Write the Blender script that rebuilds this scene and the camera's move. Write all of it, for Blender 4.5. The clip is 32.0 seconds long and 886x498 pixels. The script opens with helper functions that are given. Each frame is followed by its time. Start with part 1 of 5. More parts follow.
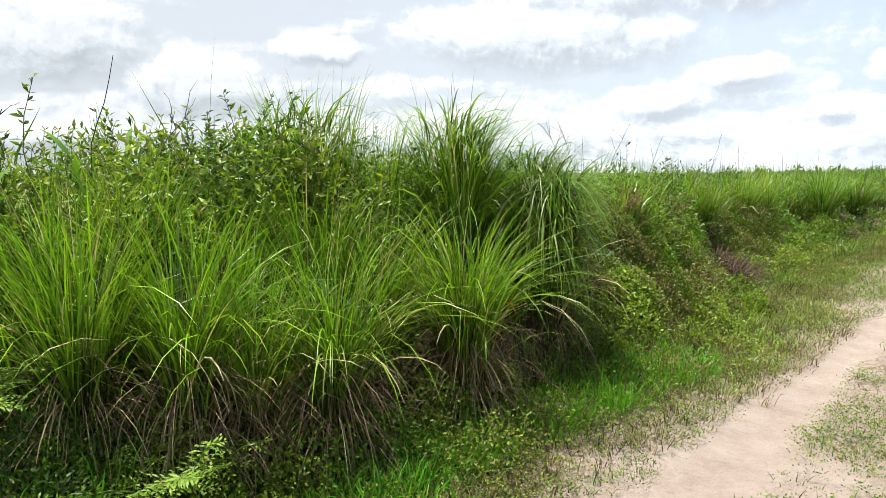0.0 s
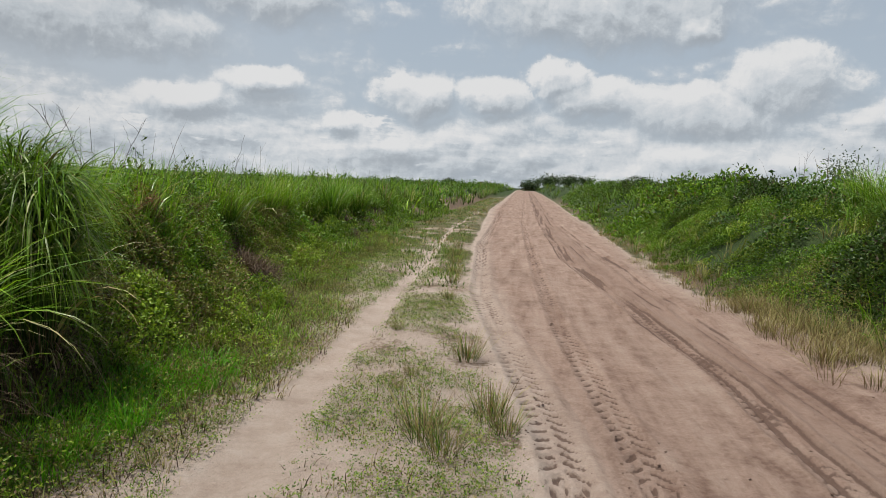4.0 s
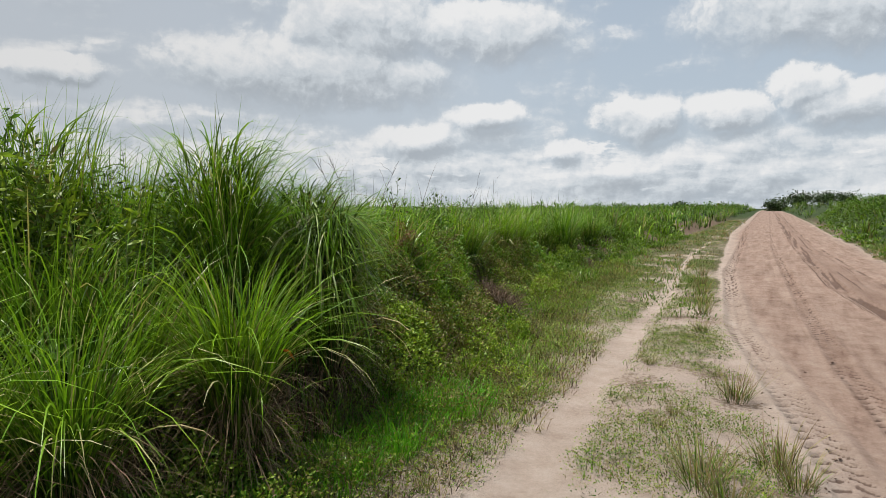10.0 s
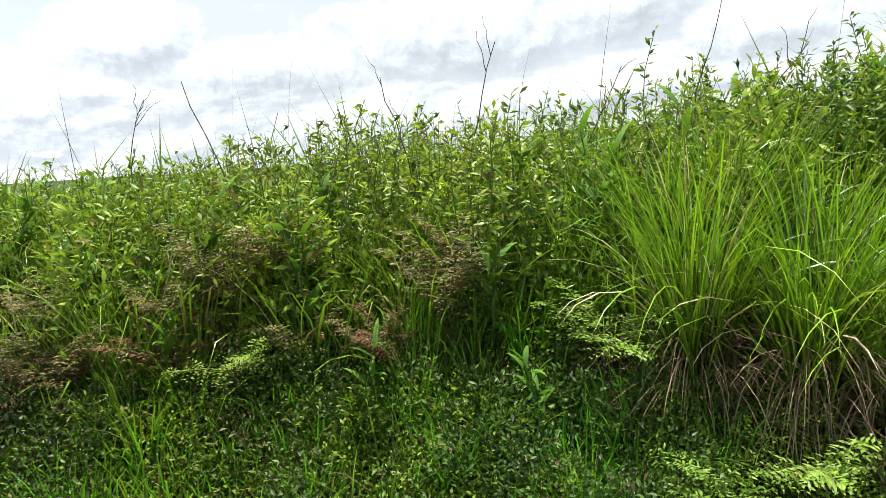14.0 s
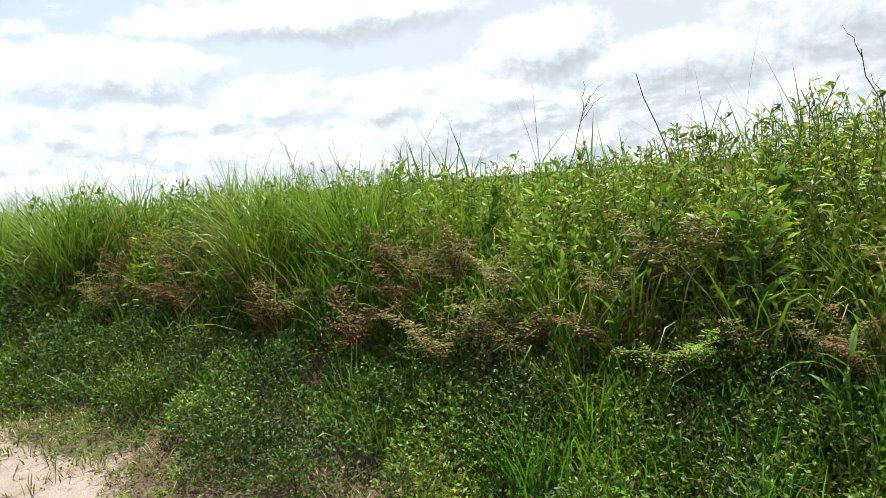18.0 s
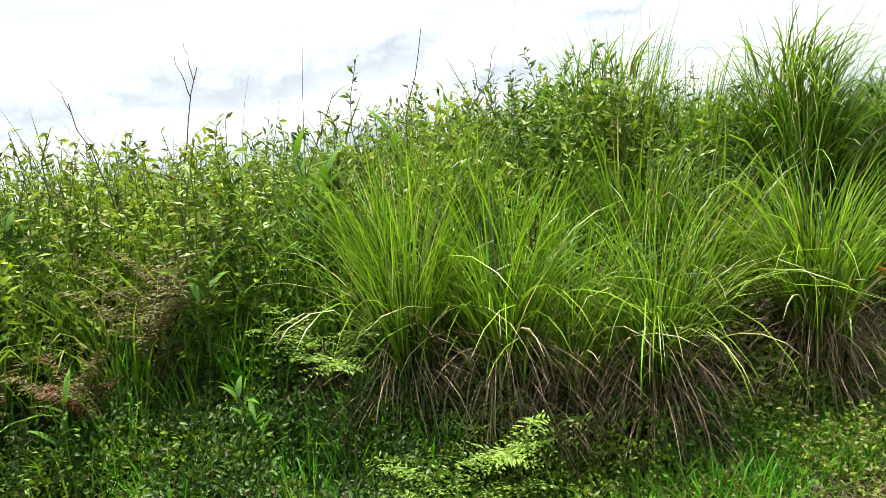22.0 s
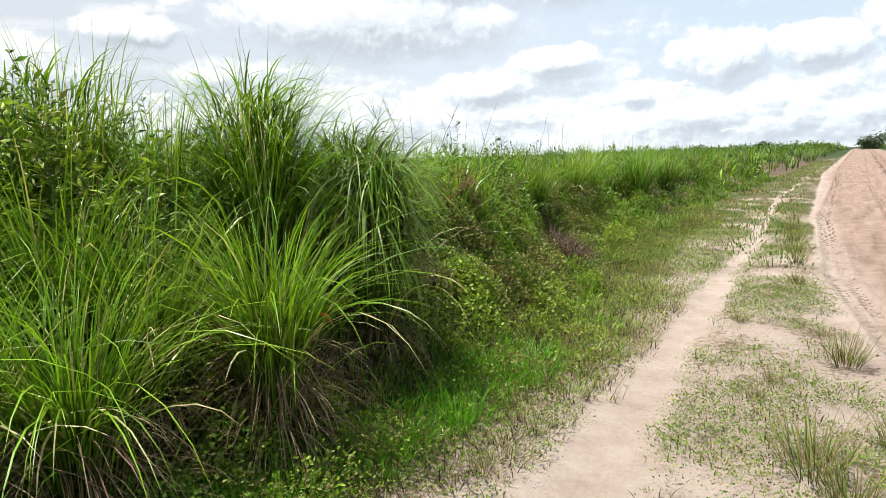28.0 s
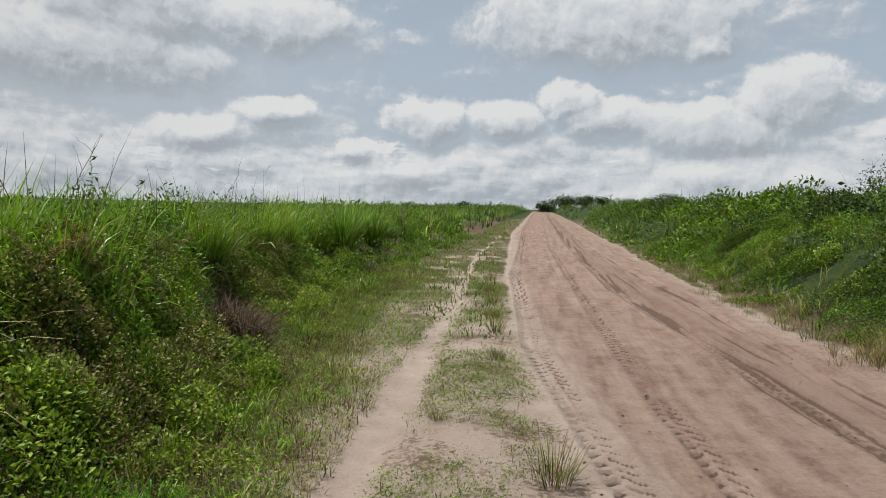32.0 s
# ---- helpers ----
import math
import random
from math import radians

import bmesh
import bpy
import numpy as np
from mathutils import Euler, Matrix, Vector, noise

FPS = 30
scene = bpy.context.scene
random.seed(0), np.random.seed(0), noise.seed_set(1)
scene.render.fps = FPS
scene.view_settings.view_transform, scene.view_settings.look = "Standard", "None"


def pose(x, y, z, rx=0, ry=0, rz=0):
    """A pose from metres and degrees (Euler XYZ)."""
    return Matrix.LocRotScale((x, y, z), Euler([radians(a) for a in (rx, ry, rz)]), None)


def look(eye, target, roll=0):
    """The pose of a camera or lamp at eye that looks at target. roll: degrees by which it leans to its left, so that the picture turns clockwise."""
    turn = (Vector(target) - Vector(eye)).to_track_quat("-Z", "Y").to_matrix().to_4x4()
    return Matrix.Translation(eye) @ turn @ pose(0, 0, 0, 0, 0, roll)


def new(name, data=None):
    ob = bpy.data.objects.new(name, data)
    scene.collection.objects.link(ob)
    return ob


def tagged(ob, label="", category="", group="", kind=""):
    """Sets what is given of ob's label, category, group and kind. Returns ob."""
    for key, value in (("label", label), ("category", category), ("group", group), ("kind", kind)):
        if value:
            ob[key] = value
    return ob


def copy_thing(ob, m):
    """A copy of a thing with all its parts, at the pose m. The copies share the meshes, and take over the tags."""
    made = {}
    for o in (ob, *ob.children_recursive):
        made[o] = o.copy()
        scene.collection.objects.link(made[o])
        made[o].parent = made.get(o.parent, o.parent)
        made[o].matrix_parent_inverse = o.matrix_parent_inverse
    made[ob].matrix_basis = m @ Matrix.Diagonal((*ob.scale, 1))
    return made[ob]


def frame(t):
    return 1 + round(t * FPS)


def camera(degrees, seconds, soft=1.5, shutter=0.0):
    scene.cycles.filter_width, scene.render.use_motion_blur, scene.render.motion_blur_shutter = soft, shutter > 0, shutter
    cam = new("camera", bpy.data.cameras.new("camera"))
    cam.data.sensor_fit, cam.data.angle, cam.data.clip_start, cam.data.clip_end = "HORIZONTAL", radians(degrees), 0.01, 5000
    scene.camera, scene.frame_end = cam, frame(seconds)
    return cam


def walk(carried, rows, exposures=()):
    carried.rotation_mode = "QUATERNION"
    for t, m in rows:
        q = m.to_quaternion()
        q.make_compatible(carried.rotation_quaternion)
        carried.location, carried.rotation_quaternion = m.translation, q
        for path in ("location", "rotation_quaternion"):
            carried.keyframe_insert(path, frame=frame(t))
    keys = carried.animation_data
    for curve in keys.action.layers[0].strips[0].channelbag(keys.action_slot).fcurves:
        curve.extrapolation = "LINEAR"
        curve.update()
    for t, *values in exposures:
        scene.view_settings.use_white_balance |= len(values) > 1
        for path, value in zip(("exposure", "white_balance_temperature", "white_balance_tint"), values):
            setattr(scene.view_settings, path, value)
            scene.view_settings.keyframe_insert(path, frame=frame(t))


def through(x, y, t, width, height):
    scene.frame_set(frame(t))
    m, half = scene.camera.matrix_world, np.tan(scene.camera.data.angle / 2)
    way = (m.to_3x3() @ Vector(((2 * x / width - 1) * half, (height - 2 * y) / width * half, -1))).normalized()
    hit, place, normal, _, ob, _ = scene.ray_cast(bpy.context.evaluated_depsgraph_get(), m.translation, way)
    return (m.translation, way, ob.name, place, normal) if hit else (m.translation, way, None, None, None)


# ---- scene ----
cam = camera(68.07, 32.0, soft=0.8)

# seconds, eye, heading to the left of +y, pitch, roll (degrees)
PATH = [
    (0, 0.050, -0.196, 1.609, 46.40, -6.61, -0.10),
    (0.5, 0.066, -0.166, 1.625, 41.14, -6.94, 0.27),
    (1, 0.044, -0.097, 1.613, 34.36, -6.89, 0.51),
    (1.5, 0.014, -0.052, 1.618, 27.12, -5.63, 1.61),
    (2, 0.016, -0.027, 1.615, 22.43, -5.34, 2.34),
    (2.5, 0.024, -0.030, 1.610, 16.60, -5.10, 2.99),
    (3, 0.057, -0.045, 1.612, 11.72, -5.32, 3.48),
    (3.5, 0.064, -0.025, 1.614, 8.88, -5.74, 3.63),
    (5.5, 0.170, -0.052, 1.627, 3.41, -3.69, 0.66),
    (6, 0.178, -0.024, 1.641, 4.06, -0.17, 0.51),
    (6.5, 0.172, -0.044, 1.658, 4.86, 0.79, 0.47),
    (7, 0.140, -0.048, 1.641, 7.44, -0.07, 0.41),
    (7.5, 0.099, -0.035, 1.640, 9.74, -1.57, 0.56),
    (8, 0.042, -0.011, 1.634, 12.81, -2.16, 0.59),
    (8.5, 0.014, 0.006, 1.628, 13.28, -1.82, 0.59),
    (9, -0.000, -0.000, 1.639, 13.69, -1.97, 0.79),
    (9.5, -0.070, 0.001, 1.621, 18.30, -2.41, 0.61),
    (10, -0.159, -0.026, 1.620, 26.33, -3.64, 0.28),
    (10.5, -0.194, 0.007, 1.619, 36.82, -5.48, -0.84),
    (11, -0.246, 0.050, 1.585, 45.54, -6.55, -2.27),
    (11.5, -0.282, 0.061, 1.574, 54.98, -7.27, -3.04),
    (12, -0.271, 0.051, 1.589, 61.97, -8.41, -3.42),
    (12.5, -0.283, 0.014, 1.584, 69.06, -9.29, -3.68),
    (13, -0.302, -0.129, 1.605, 76.00, -9.49, -2.86),
    (13.5, -0.312, -0.256, 1.619, 83.57, -9.34, -3.43),
    (14, -0.335, -0.395, 1.626, 92.17, -9.66, -3.76),
    (14.5, -0.296, -0.576, 1.625, 106.00, -9.85, -5.69),
    (15, -0.309, -0.614, 1.602, 120.72, -9.57, -7.31),
    (15.5, -0.282, -0.651, 1.606, 131.59, -8.75, -7.20),
    (17.5, -0.230, -0.661, 1.617, 134.70, -7.82, -6.85),
    (18, -0.236, -0.632, 1.606, 126.16, -7.29, -5.32),
    (18.5, -0.239, -0.620, 1.606, 119.89, -8.02, -4.14),
    (19, -0.258, -0.587, 1.592, 114.21, -7.06, -3.75),
    (19.5, -0.295, -0.543, 1.560, 104.77, -7.15, -2.73),
    (20, -0.324, -0.460, 1.579, 94.78, -7.99, -2.56),
    (20.5, -0.346, -0.423, 1.557, 86.87, -8.30, -2.45),
    (21, -0.361, -0.340, 1.541, 77.48, -9.48, -2.50),
    (21.5, -0.299, -0.253, 1.567, 72.57, -8.75, -4.03),
    (22, -0.265, -0.137, 1.595, 71.84, -9.00, -5.28),
    (22.5, -0.185, 0.072, 1.625, 65.71, -10.53, -5.32),
    (23, -0.184, 0.153, 1.619, 54.51, -9.80, -3.42),
    (23.5, -0.250, 0.189, 1.584, 46.63, -8.21, -3.31),
    (24, -0.276, 0.211, 1.566, 42.28, -6.13, -3.64),
    (24.5, -0.274, 0.244, 1.570, 31.49, -7.31, -1.96),
    (26.5, -0.291, 0.310, 1.605, 32.98, -6.75, -1.59),
    (27, -0.344, 0.291, 1.580, 35.76, -6.47, -2.05),
    (27.5, -0.398, 0.341, 1.564, 35.56, -8.49, -1.14),
    (28, -0.342, 0.494, 1.574, 32.45, -7.97, -1.38),
    (28.5, -0.260, 0.571, 1.581, 29.62, -7.38, -1.13),
    (29, -0.277, 0.719, 1.558, 27.62, -8.24, -0.47),
    (29.5, -0.381, 0.972, 1.570, 24.91, -6.44, 0.19),
    (30, -0.428, 1.234, 1.569, 22.76, -6.29, 0.28),
    (30.5, -0.446, 1.430, 1.595, 22.41, -6.43, 3.22),
    (31, -0.476, 1.720, 1.581, 14.33, -4.47, 3.80),
    (31.5, -0.540, 1.916, 1.601, 8.84, -3.15, 2.25),
    (32, -0.499, 2.092, 1.612, 8.20, -3.60, 1.43),
]


def aim(x, y, z, yaw, pitch, roll):
    a, b = radians(yaw), radians(pitch)
    way = Vector((-math.sin(a) * math.cos(b), math.cos(a) * math.cos(b), math.sin(b)))
    return look((x, y, z), Vector((x, y, z)) + 2 * way, roll)


EXPOSURES = [(0, 0.81), (1.0, 0.71), (1.5, 0.44), (2.2, 0.19), (3.0, 0.04), (6.0, -0.14), (9.0, -0.12), (10.0, 0.09), (10.7, 0.56), (11.5, 0.81), (13.0, 1.14), (14.0, 0.97), (14.5, 0.86), (15.5, 0.72), (18.0, 0.82), (20.0, 0.88), (21.0, 1.04), (22.0, 1.16), (23.0, 1.18), (24.5, 0.71), (27.0, 0.72), (28.5, 0.73), (29.5, 0.41), (30.5, 0.1), (31.5, -0.09), (32.0, -0.11)]
walk(cam, [(t, aim(*row)) for t, *row in PATH], EXPOSURES)

# ---------------------------------------------------------------- sky and sun
SUN_AZ, SUN_EL = 84.0, 75.0   # to the left of +y, and up

# cumulus banks: heading, height, half width, half height (degrees)
CLOUDS = [
    (9.6, 7.4, 3.9, 2.1), (2.9, 7.6, 3.2, 1.7), (-2.4, 9.1, 3.0, 1.6), (-5.4, 7.7, 4.4, 2.0), (16.2, 4.7, 2.1, 1.1),
    (28.4, 5.8, 4.4, 1.4), (22.8, 7.9, 3.9, 1.4), (-5.6, 15.2, 12.0, 3.7), (32.9, 15.1, 7.4, 3.5), (22.8, 14.6, 7.9, 2.5),
]
CLOUDS2 = [
    (37.2, 11.3, 12.8, 3.0), (-14.0, 6.7, 7.4, 2.6), (-19.5, 9.1, 4.9, 3.0), (-13.1, 13.5, 2.5, 1.4),
    (56.4, 10.2, 4.0, 1.3), (66.9, 6.6, 6.4, 3.2), (76.5, 9.7, 6.4, 3.7), (89.9, 8.4, 12.8, 3.9), (116.2, 8.7, 5.9, 3.0),
]
CLOUDS3 = [
    (150.9, 9.2, 8.4, 2.7), (144.7, 5.3, 3.0, 1.2), (130.7, 5.0, 3.0, 1.6), (125.0, 5.1, 2.0, 1.1), (120.3, 5.2, 4.4, 1.5),
    (135.1, 12.8, 13.8, 1.9), (106.4, 6.4, 11.0, 2.5), (162.8, 5.8, 3.0, 1.1), (155.4, 4.9, 2.0, 0.9),
]


class Nodes:
    """A short way to write a node tree."""

    def __init__(self, tree):
        self.tree, self.n, self.l = tree, tree.nodes, tree.links

    def put(self, socket, value):
        if isinstance(value, bpy.types.NodeSocket):
            self.l.new(value, socket)
        elif value is not None:
            socket.default_value = value

    def add(self, kind, out=0, ins=(), **settings):
        node = self.n.new(kind)
        for k, v in settings.items():
            setattr(node, k, v)
        for key, value in (ins.items() if isinstance(ins, dict) else enumerate(ins)):
            self.put(node.inputs[key], value)
        return node.outputs[out]

    def math(self, op, a, b=None, c=None, clamp=False):
        return self.add("ShaderNodeMath", 0, [a, b, c][: 1 + (b is not None) + (c is not None)], operation=op, use_clamp=clamp)

    def mix(self, f, a, b, blend="MIX"):
        node = self.n.new("ShaderNodeMix")
        node.data_type, node.blend_type = "RGBA", blend
        self.put(node.inputs[0], f), self.put(node.inputs[6], a), self.put(node.inputs[7], b)
        return node.outputs[2]

    def noise(self, vec, scale, detail=4.0, rough=0.55, distort=0.0, out=0):
        return self.add("ShaderNodeTexNoise", out, {"Vector": vec, "Scale": scale, "Detail": detail, "Roughness": rough, "Distortion": distort})

    def ramp(self, fac, *stops):
        node = self.n.new("ShaderNodeValToRGB")
        el = node.color_ramp.elements
        while len(el) < len(stops):
            el.new(0.5)
        for e, (p, c) in zip(el, stops):
            e.position, e.color = p, (*c, 1) if len(c) == 3 else c
        self.put(node.inputs[0], fac)
        return node.outputs[0]

    def step(self, x, a, b):
        return self.add("ShaderNodeMapRange", 0, [x, a, b, 0.0, 1.0], interpolation_type="SMOOTHSTEP")

    def attr(self, name, out=2):
        return self.add("ShaderNodeAttribute", out, attribute_name=name)


def cloud_group():
    """Density of the cloud field at (heading, height) in degrees."""
    g = bpy.data.node_groups.new("cloud_field", "ShaderNodeTree")
    g.interface.new_socket("At", in_out="INPUT", socket_type="NodeSocketVector")
    g.interface.new_socket("Density", in_out="OUTPUT", socket_type="NodeSocketFloat")
    k = Nodes(g)
    at = k.n.new("NodeGroupInput").outputs[0]
    # billows push the outlines about
    wob = k.noise(at, 0.2, 6.0, 0.62, out=1)
    wob = k.add("ShaderNodeVectorMath", 0, [wob, (0.5, 0.5, 0.5)], operation="SUBTRACT")
    wob = k.add("ShaderNodeVectorMath", 0, [wob, (5.0, 3.4, 0.0)], operation="MULTIPLY")
    here = k.add("ShaderNodeVectorMath", 0, [at, wob], operation="ADD")
    total = None
    for az, el, w, h in CLOUDS + CLOUDS2 + CLOUDS3:
        v = k.add("ShaderNodeVectorMath", 0, [here, (az, el, 0)], operation="SUBTRACT")
        v = k.add("ShaderNodeVectorMath", 0, [v, (1 / w, 1 / h, 0)], operation="MULTIPLY")
        r = k.add("ShaderNodeVectorMath", 1, [v, v], operation="DOT_PRODUCT")
        d = k.math("SUBTRACT", 1.15, r)
        total = d if total is None else k.add("ShaderNodeMath", 0, [total, d, 0.25], operation="SMOOTH_MAX")
    # the low banks near the horizon and the loose cover higher up
    flat = k.add("ShaderNodeVectorMath", 0, [at, (0.085, 0.24, 1.0)], operation="MULTIPLY")
    n = k.noise(flat, 1.0, 6.0, 0.52, 0.3)
    low = k.add("ShaderNodeSeparateXYZ", 1, [at])
    lean = k.add("ShaderNodeMapRange", 0, [low, 3.0, 9.0, 0.42, 0.0])
    high = k.add("ShaderNodeMapRange", 0, [low, 12.0, 22.0, 0.0, 0.12])
    clear = k.add("ShaderNodeMapRange", 0, [low, 27.0, 50.0, 0.0, -0.5])
    loose = k.math("MULTIPLY_ADD", k.math("ADD", k.math("ADD", n, lean), k.math("ADD", high, clear)), 3.0, -1.82)
    total = k.add("ShaderNodeMath", 0, [total, loose, 0.3], operation="SMOOTH_MAX")
    # rows of little flat-based puffs low over the horizon
    puff = k.add("ShaderNodeVectorMath", 0, [at, (0.26, 0.85, 1.0)], operation="MULTIPLY")
    puff = k.math("MULTIPLY_ADD", k.noise(puff, 1.0, 6.0, 0.58, 0.2), 5.0, -2.45)
    puff = k.math("ADD", puff, k.add("ShaderNodeMapRange", 0, [low, 4.5, 8.0, 0.0, -1.6]))
    total = k.add("ShaderNodeMath", 0, [total, puff, 0.2], operation="SMOOTH_MAX")
    fine = k.noise(here, 0.5, 7.0, 0.62)
    total = k.math("ADD", total, k.math("MULTIPLY_ADD", fine, 1.1, -0.55))
    k.l.new(total, k.n.new("NodeGroupOutput").inputs[0])
    return g


def build_world():
    world = bpy.data.worlds.new("sky")
    scene.world = world
    world.use_nodes = True
    k = Nodes(world.node_tree)
    k.n.clear()
    d = k.add("ShaderNodeTexCoord", 0)
    x, y, z = (k.add("ShaderNodeSeparateXYZ", i, [d]) for i in range(3))
    az = k.math("MULTIPLY", k.math("ARCTAN2", k.math("MULTIPLY", x, -1.0), y), 180 / math.pi)
    el = k.math("MULTIPLY", k.math("ARCSINE", z), 180 / math.pi)
    at = k.add("ShaderNodeCombineXYZ", 0, [az, el, 0.0])
    group = cloud_group()

    def density(vec):
        node = k.n.new("ShaderNodeGroup")
        node.node_tree = group
        k.put(node.inputs[0], vec)
        return node.outputs[0]

    here = density(at)
    above = density(k.add("ShaderNodeVectorMath", 0, [at, (0.6, 1.1, 0)], operation="ADD"))
    beside = density(k.add("ShaderNodeVectorMath", 0, [at, (0.25, 0.45, 0)], operation="ADD"))
    # tops lit, bases grey: compare with the field a little nearer to the light, in two sizes
    slope = k.math("ADD", k.math("MULTIPLY", k.math("SUBTRACT", here, above), 1.0), k.math("MULTIPLY", k.math("SUBTRACT", here, beside), 0.6))
    lit = k.step(slope, -0.75, 0.85)
    cover = k.step(here, -0.45, k.add("ShaderNodeMapRange", 0, [lit, 0.3, 0.9, 1.1, 0.35]))
    cloud = k.ramp(lit, (0.0, (0.46, 0.505, 0.555)), (0.45, (0.695, 0.75, 0.80)), (0.8, (0.845, 0.875, 0.905)), (1.0, (0.97, 0.975, 0.98)))
    sky = k.add("ShaderNodeTexSky", 0, sky_type="NISHITA", sun_disc=False, sun_elevation=radians(SUN_EL), sun_rotation=radians(-SUN_AZ),
                altitude=400.0, air_density=1.3, dust_density=3.0, ozone_density=1.5)
    sky = k.mix(1.0, sky, (0.085, 0.085, 0.085, 1), "MULTIPLY")
    haze = k.add("ShaderNodeMapRange", 0, [el, 0.0, 70.0, 0.88, 0.12])
    sky = k.mix(haze, sky, (0.63, 0.73, 0.84, 1))
    west = k.add("ShaderNodeVectorMath", 1, [d, (-math.sin(radians(SUN_AZ)), math.cos(radians(SUN_AZ)), 0)], operation="DOT_PRODUCT")
    sky = k.mix(k.add("ShaderNodeMapRange", 0, [west, 0.3, 0.95, 0.0, 0.6]), sky, (0.74, 0.765, 0.80, 1))
    # the haze glows round the veiled sun
    sx, sy, sz = (-math.sin(radians(SUN_AZ)) * math.cos(radians(SUN_EL)), math.cos(radians(SUN_AZ)) * math.cos(radians(SUN_EL)), math.sin(radians(SUN_EL)))
    near = k.add("ShaderNodeVectorMath", 1, [d, (sx, sy, sz)], operation="DOT_PRODUCT")
    glow = k.add("ShaderNodeMapRange", 0, [near, 0.55, 1.0, 1.13, 1.35])
    glow = k.math("MULTIPLY", glow, k.add("ShaderNodeMapRange", 0, [west, 0.5, 0.97, 1.0, 0.84]))
    both = k.mix(cover, sky, cloud)
    both = k.mix(1.0, both, k.add("ShaderNodeCombineXYZ", 0, [glow, glow, glow]), "MULTIPLY")
    k.l.new(k.add("ShaderNodeBackground", 0, {"Color": both, "Strength": 0.70}), k.n.new("ShaderNodeOutputWorld").inputs[0])


build_world()
sun = bpy.data.lights.new("sun", "SUN")
sun.energy, sun.angle, sun.color = 5.0, radians(1.0), (1.0, 0.95, 0.86)
sun_ob = new("sun", sun)
sun_ob.matrix_world = look((-math.sin(radians(SUN_AZ)) * 40, math.cos(radians(SUN_AZ)) * 40, 40 * math.tan(radians(SUN_EL))), (0, 0, 0))


# ---------------------------------------------------------------- materials
def material(name):
    m = bpy.data.materials.new(name)
    m.use_nodes = True
    k = Nodes(m.node_tree)
    k.n.clear()
    return m, k


def finish(k, shader, bump=None):
    k.l.new(shader, k.n.new("ShaderNodeOutputMaterial").inputs[0])


def plant(name, base, tip, dry, through=0.35, rough=0.45, dryness=0.12, spread=0.35, gloss=0.28):
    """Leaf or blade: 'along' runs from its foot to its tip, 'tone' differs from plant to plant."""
    through, rough, gloss = 0.75 * through, 0.85 * rough, 0.9 * gloss
    m, k = material(name)
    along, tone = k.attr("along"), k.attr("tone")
    isle = k.add("ShaderNodeNewGeometry", 8)
    pos = k.add("ShaderNodeNewGeometry", 0)
    patch = k.noise(pos, 0.9, 3.0)
    # foot-to-tip growth colour; feet kept extra dark as painted shade deep in the clump
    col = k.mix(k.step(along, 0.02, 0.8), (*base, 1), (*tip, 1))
    worn = k.math("LESS_THAN", k.math("ADD", isle, k.math("MULTIPLY_ADD", patch, 0.3, -0.15)), dryness)
    col = k.mix(k.math("MULTIPLY", worn, 0.85), col, (*dry, 1))
    spots = k.noise(pos, 60.0, 3.0)
    f = k.math("MULTIPLY_ADD", k.math("ADD", k.math("MULTIPLY", tone, 1.25), k.math("MULTIPLY", isle, 1.0)), spread, 1.05 - 1.1 * spread)
    f = k.math("MULTIPLY", f, k.math("MULTIPLY_ADD", spots, 0.5, 0.75))
    col = k.mix(1.0, col, k.add("ShaderNodeCombineXYZ", 0, [f, f, f]), "MULTIPLY")
    hue = k.add("ShaderNodeHueSaturation", 0, {"Hue": k.math("MULTIPLY_ADD", k.math("SUBTRACT", patch, isle), 0.035, 0.5), "Color": col})
    front = k.add("ShaderNodeBsdfPrincipled", 0, {"Base Color": hue, "Roughness": rough, "Specular IOR Level": gloss})
    back = k.add("ShaderNodeBsdfTranslucent", 0, {"Color": k.mix(1.0, hue, (1.2, 1.2, 0.8, 1), "MULTIPLY")})
    finish(k, k.add("ShaderNodeMixShader", 0, [through, front, back]))
    return m


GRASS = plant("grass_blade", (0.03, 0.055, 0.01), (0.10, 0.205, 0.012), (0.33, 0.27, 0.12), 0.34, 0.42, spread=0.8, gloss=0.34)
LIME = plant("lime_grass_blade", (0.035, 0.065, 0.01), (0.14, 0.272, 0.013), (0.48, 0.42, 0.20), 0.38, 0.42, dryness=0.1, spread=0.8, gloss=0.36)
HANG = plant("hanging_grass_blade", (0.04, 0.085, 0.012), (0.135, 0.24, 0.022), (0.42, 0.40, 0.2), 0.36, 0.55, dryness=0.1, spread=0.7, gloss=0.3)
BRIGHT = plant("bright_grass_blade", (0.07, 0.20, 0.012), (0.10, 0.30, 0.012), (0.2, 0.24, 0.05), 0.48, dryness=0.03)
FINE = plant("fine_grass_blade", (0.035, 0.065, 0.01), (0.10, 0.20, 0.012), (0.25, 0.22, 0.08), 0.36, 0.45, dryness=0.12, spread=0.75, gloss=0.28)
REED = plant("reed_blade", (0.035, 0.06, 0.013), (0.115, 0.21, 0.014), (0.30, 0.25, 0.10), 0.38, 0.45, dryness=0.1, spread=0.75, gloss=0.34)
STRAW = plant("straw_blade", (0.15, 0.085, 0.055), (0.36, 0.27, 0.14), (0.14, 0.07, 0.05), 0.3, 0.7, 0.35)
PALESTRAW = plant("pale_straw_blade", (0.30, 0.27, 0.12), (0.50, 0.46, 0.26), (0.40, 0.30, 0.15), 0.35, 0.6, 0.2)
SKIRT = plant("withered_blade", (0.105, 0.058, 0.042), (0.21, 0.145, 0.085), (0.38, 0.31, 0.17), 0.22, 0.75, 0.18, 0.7)
